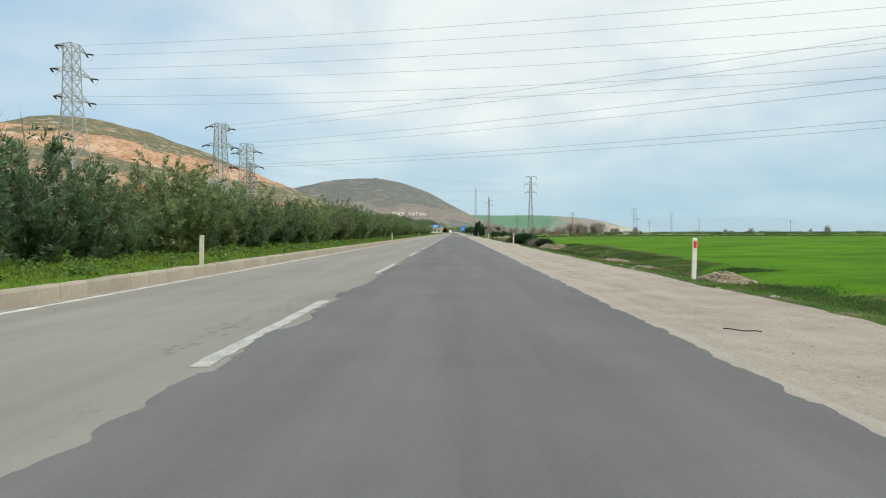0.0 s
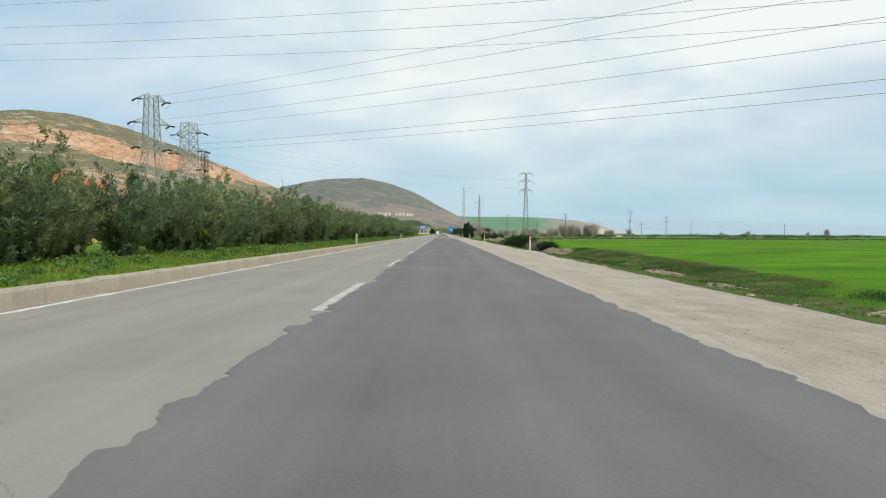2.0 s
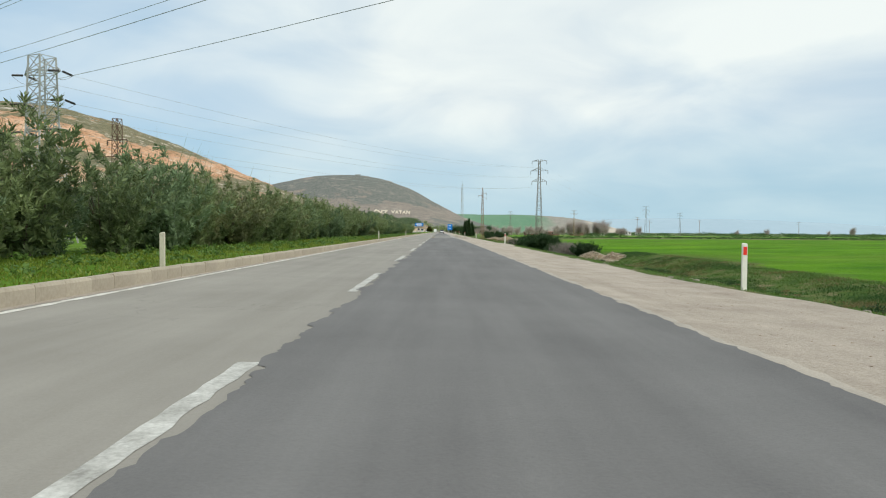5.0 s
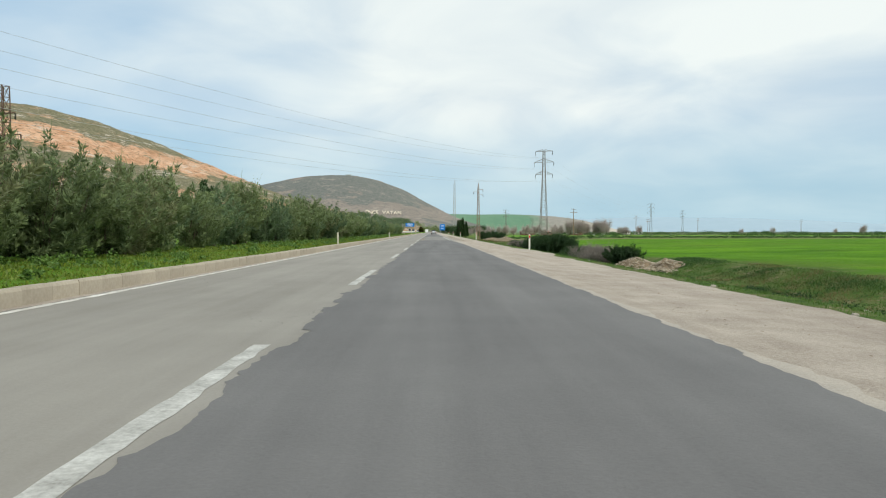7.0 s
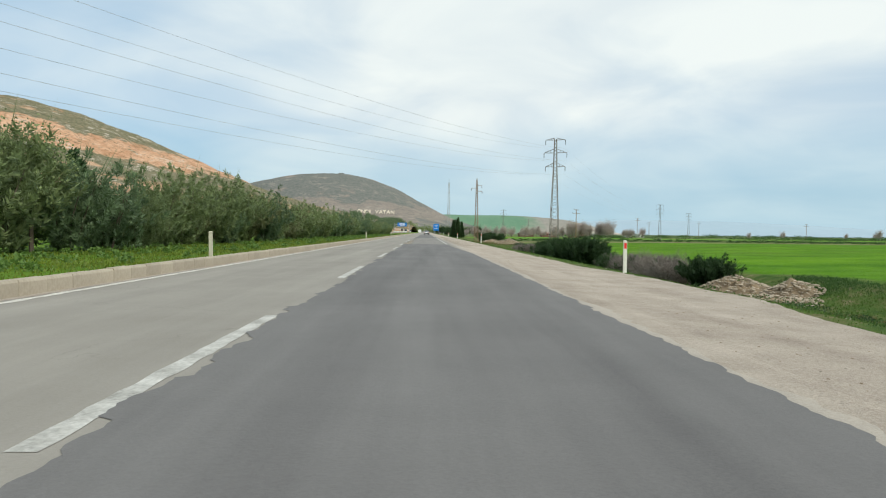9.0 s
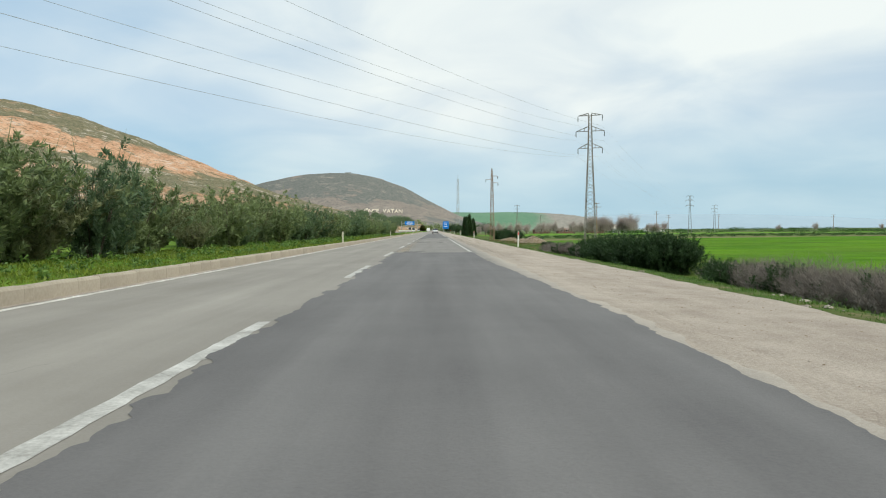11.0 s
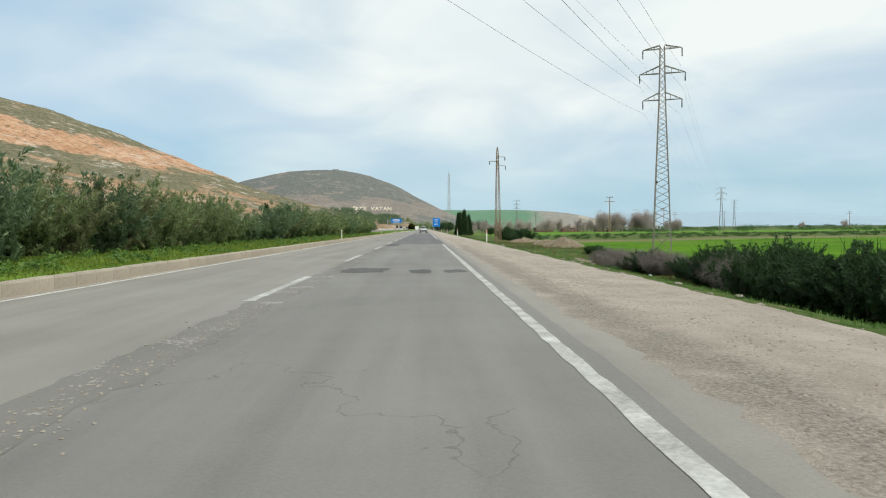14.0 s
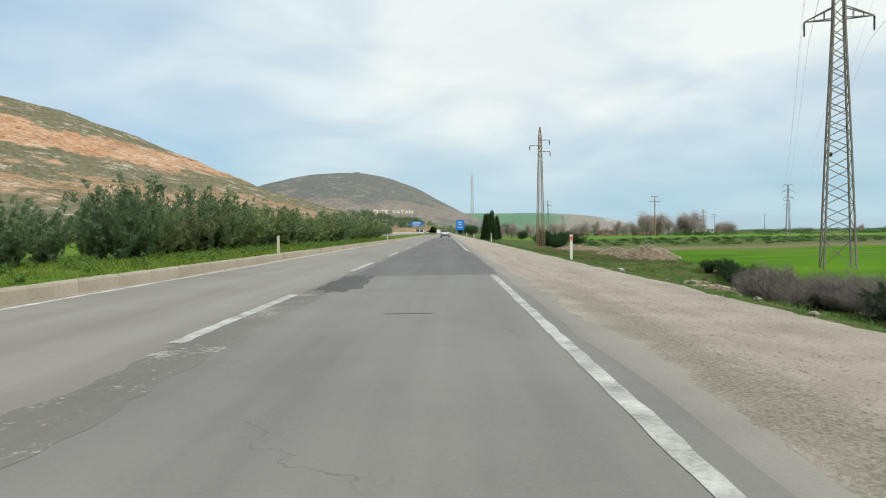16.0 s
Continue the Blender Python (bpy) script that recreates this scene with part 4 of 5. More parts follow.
small_pole(70.9, 428.9, 13.8)
small_pole(164, 640, 15)
small_pole(186, 680, 13)
small_pole(275, 800, 16)
small_pole(330, 700, 13)
suspension_pylon(42.2, 482, 0, 0.74, "slim grey lattice power pylon far away", False)
suspension_pylon(117, 900, 0, 0.9, "slim grey lattice power pylon far away", False)

mast = thing("radio_mast", "tall thin lattice radio mast on the plain", "mast", (24.5, 862.7, gz(24.5, 862.7)))
s = Shape()
lattice(s, levels_between([(0, 1.6, 0), (56, 0.7, 20)]), 0.16, 0.08)
part("lattice_body", s, M_STEEL, mast)
s = Shape()
s.beam((0, 0, 56), (0, 0, 60), 0.12, 6)
part("antenna", s, M_STEEL, mast)


# ---- marker posts ----
def marker_post(x, y, z, h, mat, red, label):
    e = thing("marker_post", label, "marker post", (x, y, z), rh.uniform(-6, 6), "roadside marker posts")
    e.rotation_euler = (radians(rh.uniform(-1.2, 1.2)), radians(rh.uniform(-1.2, 1.2)), radians(rh.uniform(-6, 6)))
    s = Shape()
    w0, d0 = 0.047, 0.04
    prof = [(-w0, -d0), (w0, -d0), (w0, d0 * 0.4), (w0 * 0.4, d0), (-w0 * 0.4, d0), (-w0, d0 * 0.4)]
    n = len(prof)
    s.v = [(a, b, -0.15) for a, b in prof] + [(a, b, h - 0.03 + 0.25 * (b + d0)) for a, b in prof]
    s.f = [(k, (k + 1) % n, n + (k + 1) % n, n + k) for k in range(n)] + [tuple(range(n, 2 * n)), tuple(range(n - 1, -1, -1))]
    part("body", s, mat, e)
    if red:
        r = Shape()
        r.box(-0.034, -d0 - 0.006, h - 0.24, 0.034, -d0 + 0.002, h - 0.08)
        part("reflector", r, M_RED, e, "red reflector panel")
    return e


for x, y, h in ((5.38, 16.4, 0.95), (5.32, 66.4, 0.90), (5.27, 116.45, 0.92), (5.21, 166.5, 0.98), (5.14, 216.5, 0.95), (5.2, 266.5, 0.93), (5.2, 316.5, 0.93), (5.2, 366.5, 0.93)):
    marker_post(x, y, gz(x, y) + 0.02, h, M_POST, True, "white plastic marker post with red reflector on the shoulder")
for y in (16.6, 66.8, 116.5, 167.0, 216.7, 266.6, 316.6):
    marker_post(-6.17, y, 0.2, 0.73, M_POST_OLD, False, "aged beige marker post standing behind the kerb")


# ---- signs ----
def board(parent, name, x0, x1, z0, z1, y, mat, label):
    s = Shape()
    c = 0.12
    pr = [(x0 + c, z0), (x1 - c, z0), (x1, z0 + c), (x1, z1 - c), (x1 - c, z1), (x0 + c, z1), (x0, z1 - c), (x0, z0 + c)]
    s.v = [(a, y, b) for a, b in pr] + [(a, y + 0.06, b) for a, b in pr]
    s.f = [tuple(range(8)), tuple(range(15, 7, -1))] + [(k + 8, (k + 1) % 8 + 8, (k + 1) % 8, k) for k in range(8)]
    return part(name, s, mat, parent, label)


sign = thing("road_sign", "blue direction sign on two posts beside the road", "road sign", (3.9, 379, -0.1))
for q in (-0.8, 0.8):
    s = Shape()
    s.beam((q, 0.1, 0), (q, 0.1, 4.0), 0.05, 8)
    part("post", s, M_STEEL, sign)
bd = board(sign, "board", -1.1, 1.1, 1.6, 4.3, 0, M_BLUE, "blue sign board")
for q, ln in ((3.7, 0.7), (3.1, 0.5), (2.4, 0.7)):
    s = Shape()
    s.box(-ln, -0.012, q - 0.07, ln * 0.8, -0.002, q + 0.07)
    part("lettering_bar", s, M_WHITE, bd, "white bar of lettering")

gantry = thing("sign_gantry", "blue overhead direction sign on a steel gantry", "road sign", (-15.6, 560, 0))
for q in (-5.2, 4.6):
    s = Shape()
    s.beam((q, 0.2, -0.5), (q, 0.2, 6.6), 0.16, 8)
    part("post", s, M_STEEL, gantry)
s = Shape()
s.beam((-5.2, 0.2, 5.4), (4.6, 0.2, 5.4), 0.14)
part("beam", s, M_STEEL, gantry)
bd = board(gantry, "board", -3.2, 2.8, 4.3, 6.7, 0, M_BLUE, "blue sign board")
for q, ln in ((6.2, 2.0), (5.5, 2.4), (4.8, 1.8)):
    s = Shape()
    s.box(-ln, -0.012, q - 0.14, ln * 0.8, -0.002, q + 0.14)
    part("lettering_bar", s, M_WHITE, bd, "white bar of lettering")


# ---- vehicles far ahead ----
def car(x, y, turn, mat, label):
    e = thing("car", label, "car", (x, y, 0.012), turn)
    s = Shape()
    rings = [(-2.1, 0.35, 0.85), (-2.05, 0.30, 0.98), (-1.3, 0.25, 1.0), (1.2, 0.25, 0.98), (1.95, 0.28, 0.85), (2.1, 0.38, 0.72)]
    for yy, z0, z1 in rings:
        wd = 0.82 if abs(yy) < 2 else 0.74
        s.v += [(-wd, yy, z0), (-wd * 1.02, yy, (z0 + z1) / 2), (-wd * 0.95, yy, z1), (wd * 0.95, yy, z1), (wd * 1.02, yy, (z0 + z1) / 2), (wd, yy, z0)]
    for i in range(len(rings) - 1):
        s.f += [(i * 6 + k, i * 6 + (k + 1) % 6, (i + 1) * 6 + (k + 1) % 6, (i + 1) * 6 + k) for k in range(6)]
    s.f += [tuple(range(6)), tuple(range(len(rings) * 6 - 1, len(rings) * 6 - 7, -1))]
    body = part("body", s, mat, e)
    s = Shape()
    s.add([(-0.74, -1.75, 0.97), (0.74, -1.75, 0.97), (0.74, 1.0, 0.97), (-0.74, 1.0, 0.97), (-0.58, -1.15, 1.38), (0.58, -1.15, 1.38), (0.58, 0.25, 1.38), (-0.58, 0.25, 1.38)],
          [(4, 5, 6, 7), (0, 1, 5, 4), (1, 2, 6, 5), (2, 3, 7, 6), (3, 0, 4, 7)])
    part("cabin", s, M_GLASS, e, "dark glazed cabin")
    s = Shape()
    s.box(-0.56, -1.13, 1.385, 0.56, 0.25, 1.42)
    part("roof", s, mat, e)
    for sx in (-1, 1):
        s = Shape()
        s.box(sx * 0.66 - 0.08, -2.125, 0.68, sx * 0.66 + 0.08, -2.085, 0.80)
        part("tail_light", s, M_RED, e, "red tail light")
        for yy in (-1.25, 1.3):
            s = Shape()
            s.beam((sx * 0.62, yy, 0.30), (sx * 0.84, yy, 0.30), 0.30, 14)
            wheel = part("wheel", s, M_TYRE, e)
            s = Shape()
            s.beam((sx * 0.80, yy, 0.30), (sx * 0.85, yy, 0.30), 0.17, 10)
            part("rim", s, M_STEEL, wheel)
    s = Shape()
    s.box(-0.8, -2.16, 0.38, 0.8, -2.06, 0.56)
    part("bumper", s, M_TYRE, e, "dark rear bumper")
    s = Shape()
    s.box(-0.26, -2.135, 0.62, 0.26, -2.10, 0.74)
    part("plate", s, M_WHITE, e, "plain white plate")


car(0.0, 318, 0, M_CAR, "silver-white saloon car seen from behind on the road")


def van(x, y, turn, h, label):
    e = thing("van", label, "van", (x, y, 0.0), turn)
    s = Shape()
    s.add([(-1, -2.6, 0.4), (1, -2.6, 0.4), (1, 2.6, 0.4), (-1, 2.6, 0.4), (-0.94, -2.55, h), (0.94, -2.55, h), (0.94, 1.2, h), (-0.94, 1.2, h), (1, 2.6, 1.1), (-1, 2.6, 1.1)],
          [(4, 5, 6, 7), (0, 1, 5, 4), (1, 2, 8, 6, 5), (3, 0, 4, 7, 9), (2, 3, 9, 8)])
    part("body", s, M_WHITE, e)
    s = Shape()
    s.add([(-0.9, 2.45, 1.2), (0.9, 2.45, 1.2), (0.86, 1.3, h - 0.1), (-0.86, 1.3, h - 0.1)], [(0, 1, 2, 3)])
    part("windscreen", s, M_GLASS, e)
    for sx in (-1, 1):
        for yy in (-1.7, 1.7):
            s = Shape()
            s.beam((sx * 0.75, yy, 0.36), (sx * 1.0, yy, 0.36), 0.36, 12)
            part("wheel", s, M_TYRE, e)


van(-14.5, 600, 180, 2.6, "white van on the opposite carriageway")
van(-18.5, 640, 180, 3.2, "white lorry on the opposite carriageway")
van(-13.5, 690, 180, 2.3, "white van on the opposite carriageway")
van(-4.2, 560, 0, 2.4, "white van far ahead on the road")

strip("opposite_road", lambda y: -25, lambda y: -12.2, flat(0.28), steps((345, ROAD_END, 15)), M_OLD, "pale opposite carriageway beyond the grass strip")
rail = thing("crash_barrier", "pale steel crash barrier beside the opposite carriageway", "barrier")
s = Shape()
s.box(-12.0, 350, 0.75, -11.9, 520, 1.05)
part("rail", s, M_WHITE, rail)
for k in range(18):
    s = Shape()
    s.box(-11.9, 352 + 9.5 * k, 0.0, -11.8, 352.1 + 9.5 * k, 0.85)
    part("post", s, M_STEEL, rail)


# ---- buildings ----
M_SHED = two_tone("old_tile", (0.16, 0.085, 0.065), (0.25, 0.15, 0.12), 0.8, 8, 0.9, 0.02)

def house(name, x, y, wx, wy, eaves, ridge, turn, wall, roof, label, windows=3):
    e = thing(name, label, "house", (x, y, gz(x, y) - 0.1), turn)
    s = Shape()
    s.box(-wx / 2, -wy / 2, 0, wx / 2, wy / 2, eaves)
    body = part("wall", s, wall, e)
    s = Shape()
    o, t = 0.6, 0.18
    a = [(-wx / 2 - o, -wy / 2 - o, eaves), (wx / 2 + o, -wy / 2 - o, eaves), (wx / 2 + o, wy / 2 + o, eaves), (-wx / 2 - o, wy / 2 + o, eaves), (-wx / 4, 0, ridge), (wx / 4, 0, ridge)]
    s.add(a + [(p, q, r + t) for p, q, r in a], [(6, 7, 11, 10), (7, 8, 11), (8, 9, 10, 11), (9, 6, 10), (3, 2, 1, 0), (0, 1, 7, 6), (1, 2, 8, 7), (2, 3, 9, 8), (3, 0, 6, 9)])
    part("roof", s, roof, e)
    for st in range(max(1, int(eaves // 3))):
        for k in range(windows):
            cx, cz = -wx / 2 + wx * (k + 0.5) / windows, 1.0 + 3.0 * st
            s = Shape()
            for q in ((cx - 0.6, cz, cx - 0.5, cz + 1.4), (cx + 0.5, cz, cx + 0.6, cz + 1.4), (cx - 0.5, cz + 1.3, cx + 0.5, cz + 1.4), (cx - 0.5, cz, cx + 0.5, cz + 0.1)):
                s.box(q[0], -wy / 2 - 0.05, q[1], q[2], -wy / 2 - 0.002, q[3])
            win = part("window", s, M_WHITE, e)
            s = Shape()
            s.box(cx - 0.5, -wy / 2 - 0.02, cz + 0.1, cx + 0.5, -wy / 2 - 0.004, cz + 1.3)
            part("pane", s, M_GLASS, win)


house("house", -48.6, 106, 10.5, 9, 6.9, 8.6, 4, M_YELLOW, M_ROOF, "ochre two-storey house with a red tiled roof behind the hedge", 4)
house("house", -62, 128, 12, 9, 6.4, 8.2, 10, M_YELLOW, M_ROOF, "ochre house with a red tiled roof behind the hedge", 4)
house("building", -74, 620, 13, 10, 9.5, 10.1, 0, M_RENDER, M_STEEL, "white flat-roofed building at the foot of the hill", 6)
house("building", -98, 640, 12, 10, 8.5, 9.1, 0, M_RENDER, M_STEEL, "white flat-roofed building at the foot of the hill", 5)
for q in ((56, 492, 8, 5, 2.0, 2.9), (70, 498, 9, 5, 1.9, 2.7), (85, 494, 8, 5, 2.1, 3.0), (100, 500, 7, 5, 1.9, 2.4)):
    house("farm_shed", *q, 5, M_RENDER if q[0] > 90 else M_SHED, M_SHED if q[0] < 90 else M_STEEL, "small farm shed with a low roof beside bare trees", 1)
for q in ((25, 540), (40, 560)):
    house("farm_shed", q[0] + 120, q[1] + 60, 5, 5, 2.2, 3.2, 0, M_RENDER, M_STEEL, "small pale farm shed on the plain", 2)

hut = thing("hilltop_hut", "small flat hut on the summit of the hill", "hut", (-200, 1758, 132))
s = Shape()
s.box(-5, -3, -3, 5, 3, 3)
part("wall", s, M_RENDER, hut)
s = Shape()
s.box(-7, -5, 3, 7, 5, 3.8)
part("roof", s, M_STEEL, hut)

# ---- lettering on the hillside ----
M_LIME = two_tone("limewash", (0.62, 0.55, 0.45), (0.80, 0.72, 0.60), 0.1, 1.0, 0.9)
lettering = thing("hillside_lettering", "large white stone lettering laid on the hillside", "lettering", (-92.0, 0.0, 0.0))


def on_hill(x, z):
    """The nearest place on the hill's front at that height."""
    y = 1250.0
    while hill_b(x, y) < z and y < 1850:
        y += 2.0
    return y


pen = -38.0
for ch in "ÖNCE VATAN":
    if ch == " ":
        pen += 5.0
        continue
    curve = bpy.data.curves.new("letter", "FONT")
    curve.body, curve.size, curve.extrude, curve.offset = ch, 10.5, 0.5, 0.14
    temp = bpy.data.objects.new("temp", curve)
    scene.collection.objects.link(temp)
    me = bpy.data.meshes.new_from_object(temp.evaluated_get(bpy.context.evaluated_depsgraph_get()))
    bpy.data.objects.remove(temp)
    me.materials.clear()
    me.materials.append(M_LIME)
    ob = part("letter", me, None, lettering)
    ob.matrix_basis = pose(pen, on_hill(-92.0 + pen + 4, 35.0) - 9.0, 34.5, 62, 0, 0)
    pen += 7.0


# ---- right verge growth ----
DARK = [shrub("shrub", oleander_crown(200 + k, 34, 8, 60, 2.1, 1.45, 0.085, 0.017, M_LEAF_DARK), stems(60 + k, 6, 1.7, 1.2, 0.03), "dark green dense shrub on the verge", "shrub", "verge shrubs") for k in range(4)]
DRY = [shrub("dry_shrub", oleander_crown(230 + k, 34, 7, 30, 1.6, 1.45, 0.34, 0.0050, M_TWIG), stems(70 + k, 11, 1.4, 1.5, 0.014), "bare grey-brown twiggy shrub on the verge", "shrub", "verge shrubs") for k in range(4)]


def patch_of(sources, x0, x1, y0, y1, n, lo, hi):
    for k in range(n):
        plant_first(rh.choice(sources), rh.uniform(x0, x1), rh.uniform(y0, y1), rh.uniform(lo, hi))


# the bushes line the ditch along the far edge of the verge
patch_of(DARK, 16.8, 18.6, 174.0, 177.5, 18, 1.45, 1.75)
patch_of(DARK, 16.4, 18.4, 176, 186, 26, 1.4, 1.75)
patch_of(DARK, 16.2, 17.8, 186, 196, 16, 1.3, 1.7)
patch_of(DARK, 16.8, 18.0, 148, 164, 12, 0.85, 1.2)
patch_of(DRY, 17.0, 18.6, 157, 165.5, 9, 1.0, 1.35)
patch_of(DRY, 16.6, 18.4, 145.5, 157, 13, 1.25, 1.6)
patch_of(DARK, 17.0, 18.2, 140.6, 142.4, 5, 1.15, 1.35)
patch_of(DARK, 16.6, 18.4, 197, 204, 9, 1.0, 1.5)
patch_of(DRY, 16.4, 18.4, 196, 205, 6, 1.1, 1.5)
patch_of(DARK, 16.8, 18.2, 205, 209, 4, 0.7, 1.0)
patch_of(DRY, 17.0, 18.6, 210, 215, 7, 1.0, 1.3)
patch_of(DARK, 16.8, 17.6, 214, 216, 3, 0.95, 1.15)
patch_of(DRY, 16.8, 18.6, 217, 228, 17, 0.9, 1.2)
patch_of(DARK, 17.4, 19.4, 232, 237, 9, 0.5, 0.68)
patch_of(DARK, 16.0, 18.0, 283, 296, 4, 0.6, 0.8)
patch_of(DARK, 16, 22, 306, 322, 8, 1.0, 1.4)

# ---- placed from here by kind: stones, heaps, litter ----
rs = np.random.default_rng(12)


def stone_shape(s, x, y, z, r):
    n = 6
    ring = []
    for lev, rr in ((-0.5, 0.7), (0.05, 1.0), (0.5, 0.6)):
        for k in range(n):
            a = 2 * math.pi * k / n + rs.uniform(-0.3, 0.3)
            q = r * rr * rs.uniform(0.7, 1.15)
            ring.append((x + q * math.cos(a), y + q * math.sin(a), z + lev * r * rs.uniform(0.4, 0.85)))
    f = [(i * n + k, i * n + (k + 1) % n, (i + 1) * n + (k + 1) % n, (i + 1) * n + k) for i in range(2) for k in range(n)] + [tuple(range(2 * n, 3 * n)), tuple(range(n - 1, -1, -1))]
    s.add(ring, f)


def heap(x, y, lx, ly, h, n, label):
    s = Shape()
    m = 14
    for j in range(m + 1):
        for i in range(m + 1):
            u, v = 2 * i / m - 1, 2 * j / m - 1
            r = math.sqrt(u * u + v * v)
            px, py = x + lx * u, y + ly * v
            s.v.append((px, py, gz(px, py) - 0.08 + h * max(0, 1 - r) ** 0.8 * (0.8 + 0.5 * noise.noise((px * 0.9, py * 0.9, 5)) + 0.45 * noise.noise((px * 2.6, py * 2.6, 8)))))
    s.f = [(j * (m + 1) + i, j * (m + 1) + i + 1, (j + 1) * (m + 1) + i + 1, (j + 1) * (m + 1) + i) for j in range(m) for i in range(m)]
    e = thing("rubble_heap", label, "rubble heap")
    part("earth", s, M_SOIL, e)
    t = Shape()
    for k in range(int(n * 1.7)):
        a, r = rs.uniform(0, 6.28), math.sqrt(rs.uniform(0, 1))
        px, py = x + lx * r * math.cos(a) * 1.1, y + ly * r * math.sin(a) * 1.1
        stone_shape(t, px, py, gz(px, py) + h * max(0, 1 - r) ** 0.8 * 0.9, rs.uniform(0.03, 0.105) if k % 14 else rs.uniform(0.12, 0.19))
    tagged(part("rubble", t, M_RUBBLE, e), kind="stuff")


heap(17.2, 45.6, 1.7, 2.2, 0.85, 260, "heap of pale rubble and earth in the grass")
heap(17.2, 77.0, 1.6, 3.4, 0.32, 170, "low scatter of pale rubble in the grass")
heap(16.8, 63.0, 1.2, 3.0, 0.22, 90, "thin scatter of pale rubble in the grass")
heap(17.8, 137.4, 2.0, 2.7, 1.2, 330, "heap of broken stones and earth on the verge")
heap(19.4, 134.4, 1.5, 1.8, 1.0, 200, "heap of broken stones and earth on the verge")
heap(17.5, 132.6, 2.0, 2.8, 0.35, 220, "low spread of broken stones below a heap")
heap(10.6, 102.0, 1.0, 2.2, 0.16, 70, "thin scatter of pale rubble in the grass")
heap(15.8, 230.5, 1.6, 3.4, 0.35, 200, "low scatter of pale rubble on the verge")
heap(18.2, 252.0, 2.3, 4.6, 1.5, 520, "heap of reddish earth and stones on the verge")
heap(17.9, 263.0, 2.0, 3.0, 0.9, 200, "heap of reddish earth and stones on the verge")
heap(17.6, 282.0, 2.8, 6.0, 0.9, 160, "heap of reddish earth on the verge")

loose = Shape()
for k in range(420):
    y = rs.uniform(5, 280)
    x = shoulder_edge(y) + rs.exponential(2.2)
    stone_shape(loose, x, y, gz(x, y), rs.uniform(0.02, 0.10))
for k in range(260):
    y = rs.uniform(8, 260)
    x = rs.uniform(6.3, 12.5)
    stone_shape(loose, x, y, gz(x, y) + 0.02, rs.uniform(0.06, 0.18))
for k in range(900):
    x, y = rs.uniform(2.3, 4.7), rs.uniform(4, 230)
    stone_shape(loose, x, y, sz(x, y), rs.uniform(0.006, 0.02))
debris = Shape()
for k in range(2200):
    x, y = rs.uniform(2.2, 4.7), rs.uniform(4, 240)
    stone_shape(debris, x, y, sz(x, y), rs.uniform(0.006, 0.017))
coarse = Shape()
for k in range(7500):
    y = rs.uniform(148, 232)
    x = min(4.8, max(2.0, rs.normal(2.7, 0.6) if k % 2 else rs.uniform(2.1, 4.8)))
    stone_shape(coarse, x, y, sz(x, y), rs.uniform(0.008, 0.024))
for k in range(2200):
    y = 152.6 + rs.exponential(9.0)
    x = rs.normal(-1.72, 0.14)
    stone_shape(coarse, x, y, 0.006, rs.uniform(0.006, 0.017))
tagged(new("coarse_gravel", coarse.mesh("coarse_gravel", M_STONE)), "loose coarse stones on the shoulder and ravelled lane seam", "stones", kind="stuff")
tagged(new("dark_grit", debris.mesh("dark_grit", M_SOIL)), "dark crumbs of soil and bitumen on the gravel shoulder", "debris", kind="stuff")
tagged(new("loose_stones", loose.mesh("loose_stones", M_STONE)), "scattered pale stones on the shoulder and verge", "stones", kind="stuff")


def litter(x, y, r, label):
    s = Shape()
    stone_shape(s, 0, 0, r * 0.4, r)
    stone_shape(s, r * 1.2, 0.1, r * 0.3, r * 0.7)
    ob = tagged(new("litter", s.mesh("litter", M_WHITE)), label, "litter", "litter on the verge")
    ob.matrix_basis = pose(x, y, gz(x, y), 0, 0, 30)


for q in ((7.1, 121.5, 0.10), (7.0, 71.0, 0.10), (16.4, 211.5, 0.16), (16.9, 200.0, 0.12), (15.9, 228.0, 0.12), (5.9, 212.0, 0.13), (7.0, 203.6, 0.10), (-8.0, 24.0, 0.07), (-7.7, 22.8, 0.08), (11.5, 200.9, 0.19), (9.0, 115.5, 0.10)):
    litter(*q, "crumpled white plastic bag lying in the grass")

s = Shape()
stone_shape(s, 0, 0, 0.05, 0.13)
bag = tagged(new("litter", s.mesh("litter", M_BLUE)), "crumpled blue plastic bag caught in the shrubs", "litter", "litter on the verge")
bag.matrix_basis = pose(15.9, 161.3, gz(15.9, 161.3) + 0.02, 0, 0, 20)

twig = Shape()
pts = [(2.64 + 0.30 * k / 10, 7.33 - 0.22 * k / 10 - 0.05 * math.sin(math.pi * k / 10), sz(2.8, 7.2) + 0.010 + 0.004 * math.sin(k)) for k in range(11)]
twig.tube(pts, 0.006, 6)
tagged(new("rubber_strip", twig.mesh("rubber_strip", M_TYRE)), "dark curved strip of rubber on the gravel shoulder", "debris")


# ---- grass ----
def grass(name, n, place, length, width, mat, label):
    rnd = np.random.default_rng(len(name) * 7 + n)
    xy = place(rnd, n)
    c = np.array([(x, y, gz(x, y) - 0.01) for x, y in xy])
    d = rnd.normal(size=(n, 3)) * (0.45 if width < 0.02 else 0.9) + np.array([0, 0, 1.0])
    d[:, 2] = np.abs(d[:, 2]) + 0.1
    v, f = leaf_quads(c, d, length, width, rnd)
    return tagged(new(name, numpy_mesh(name, v, f, mat)), label, "grass", kind="stuff")


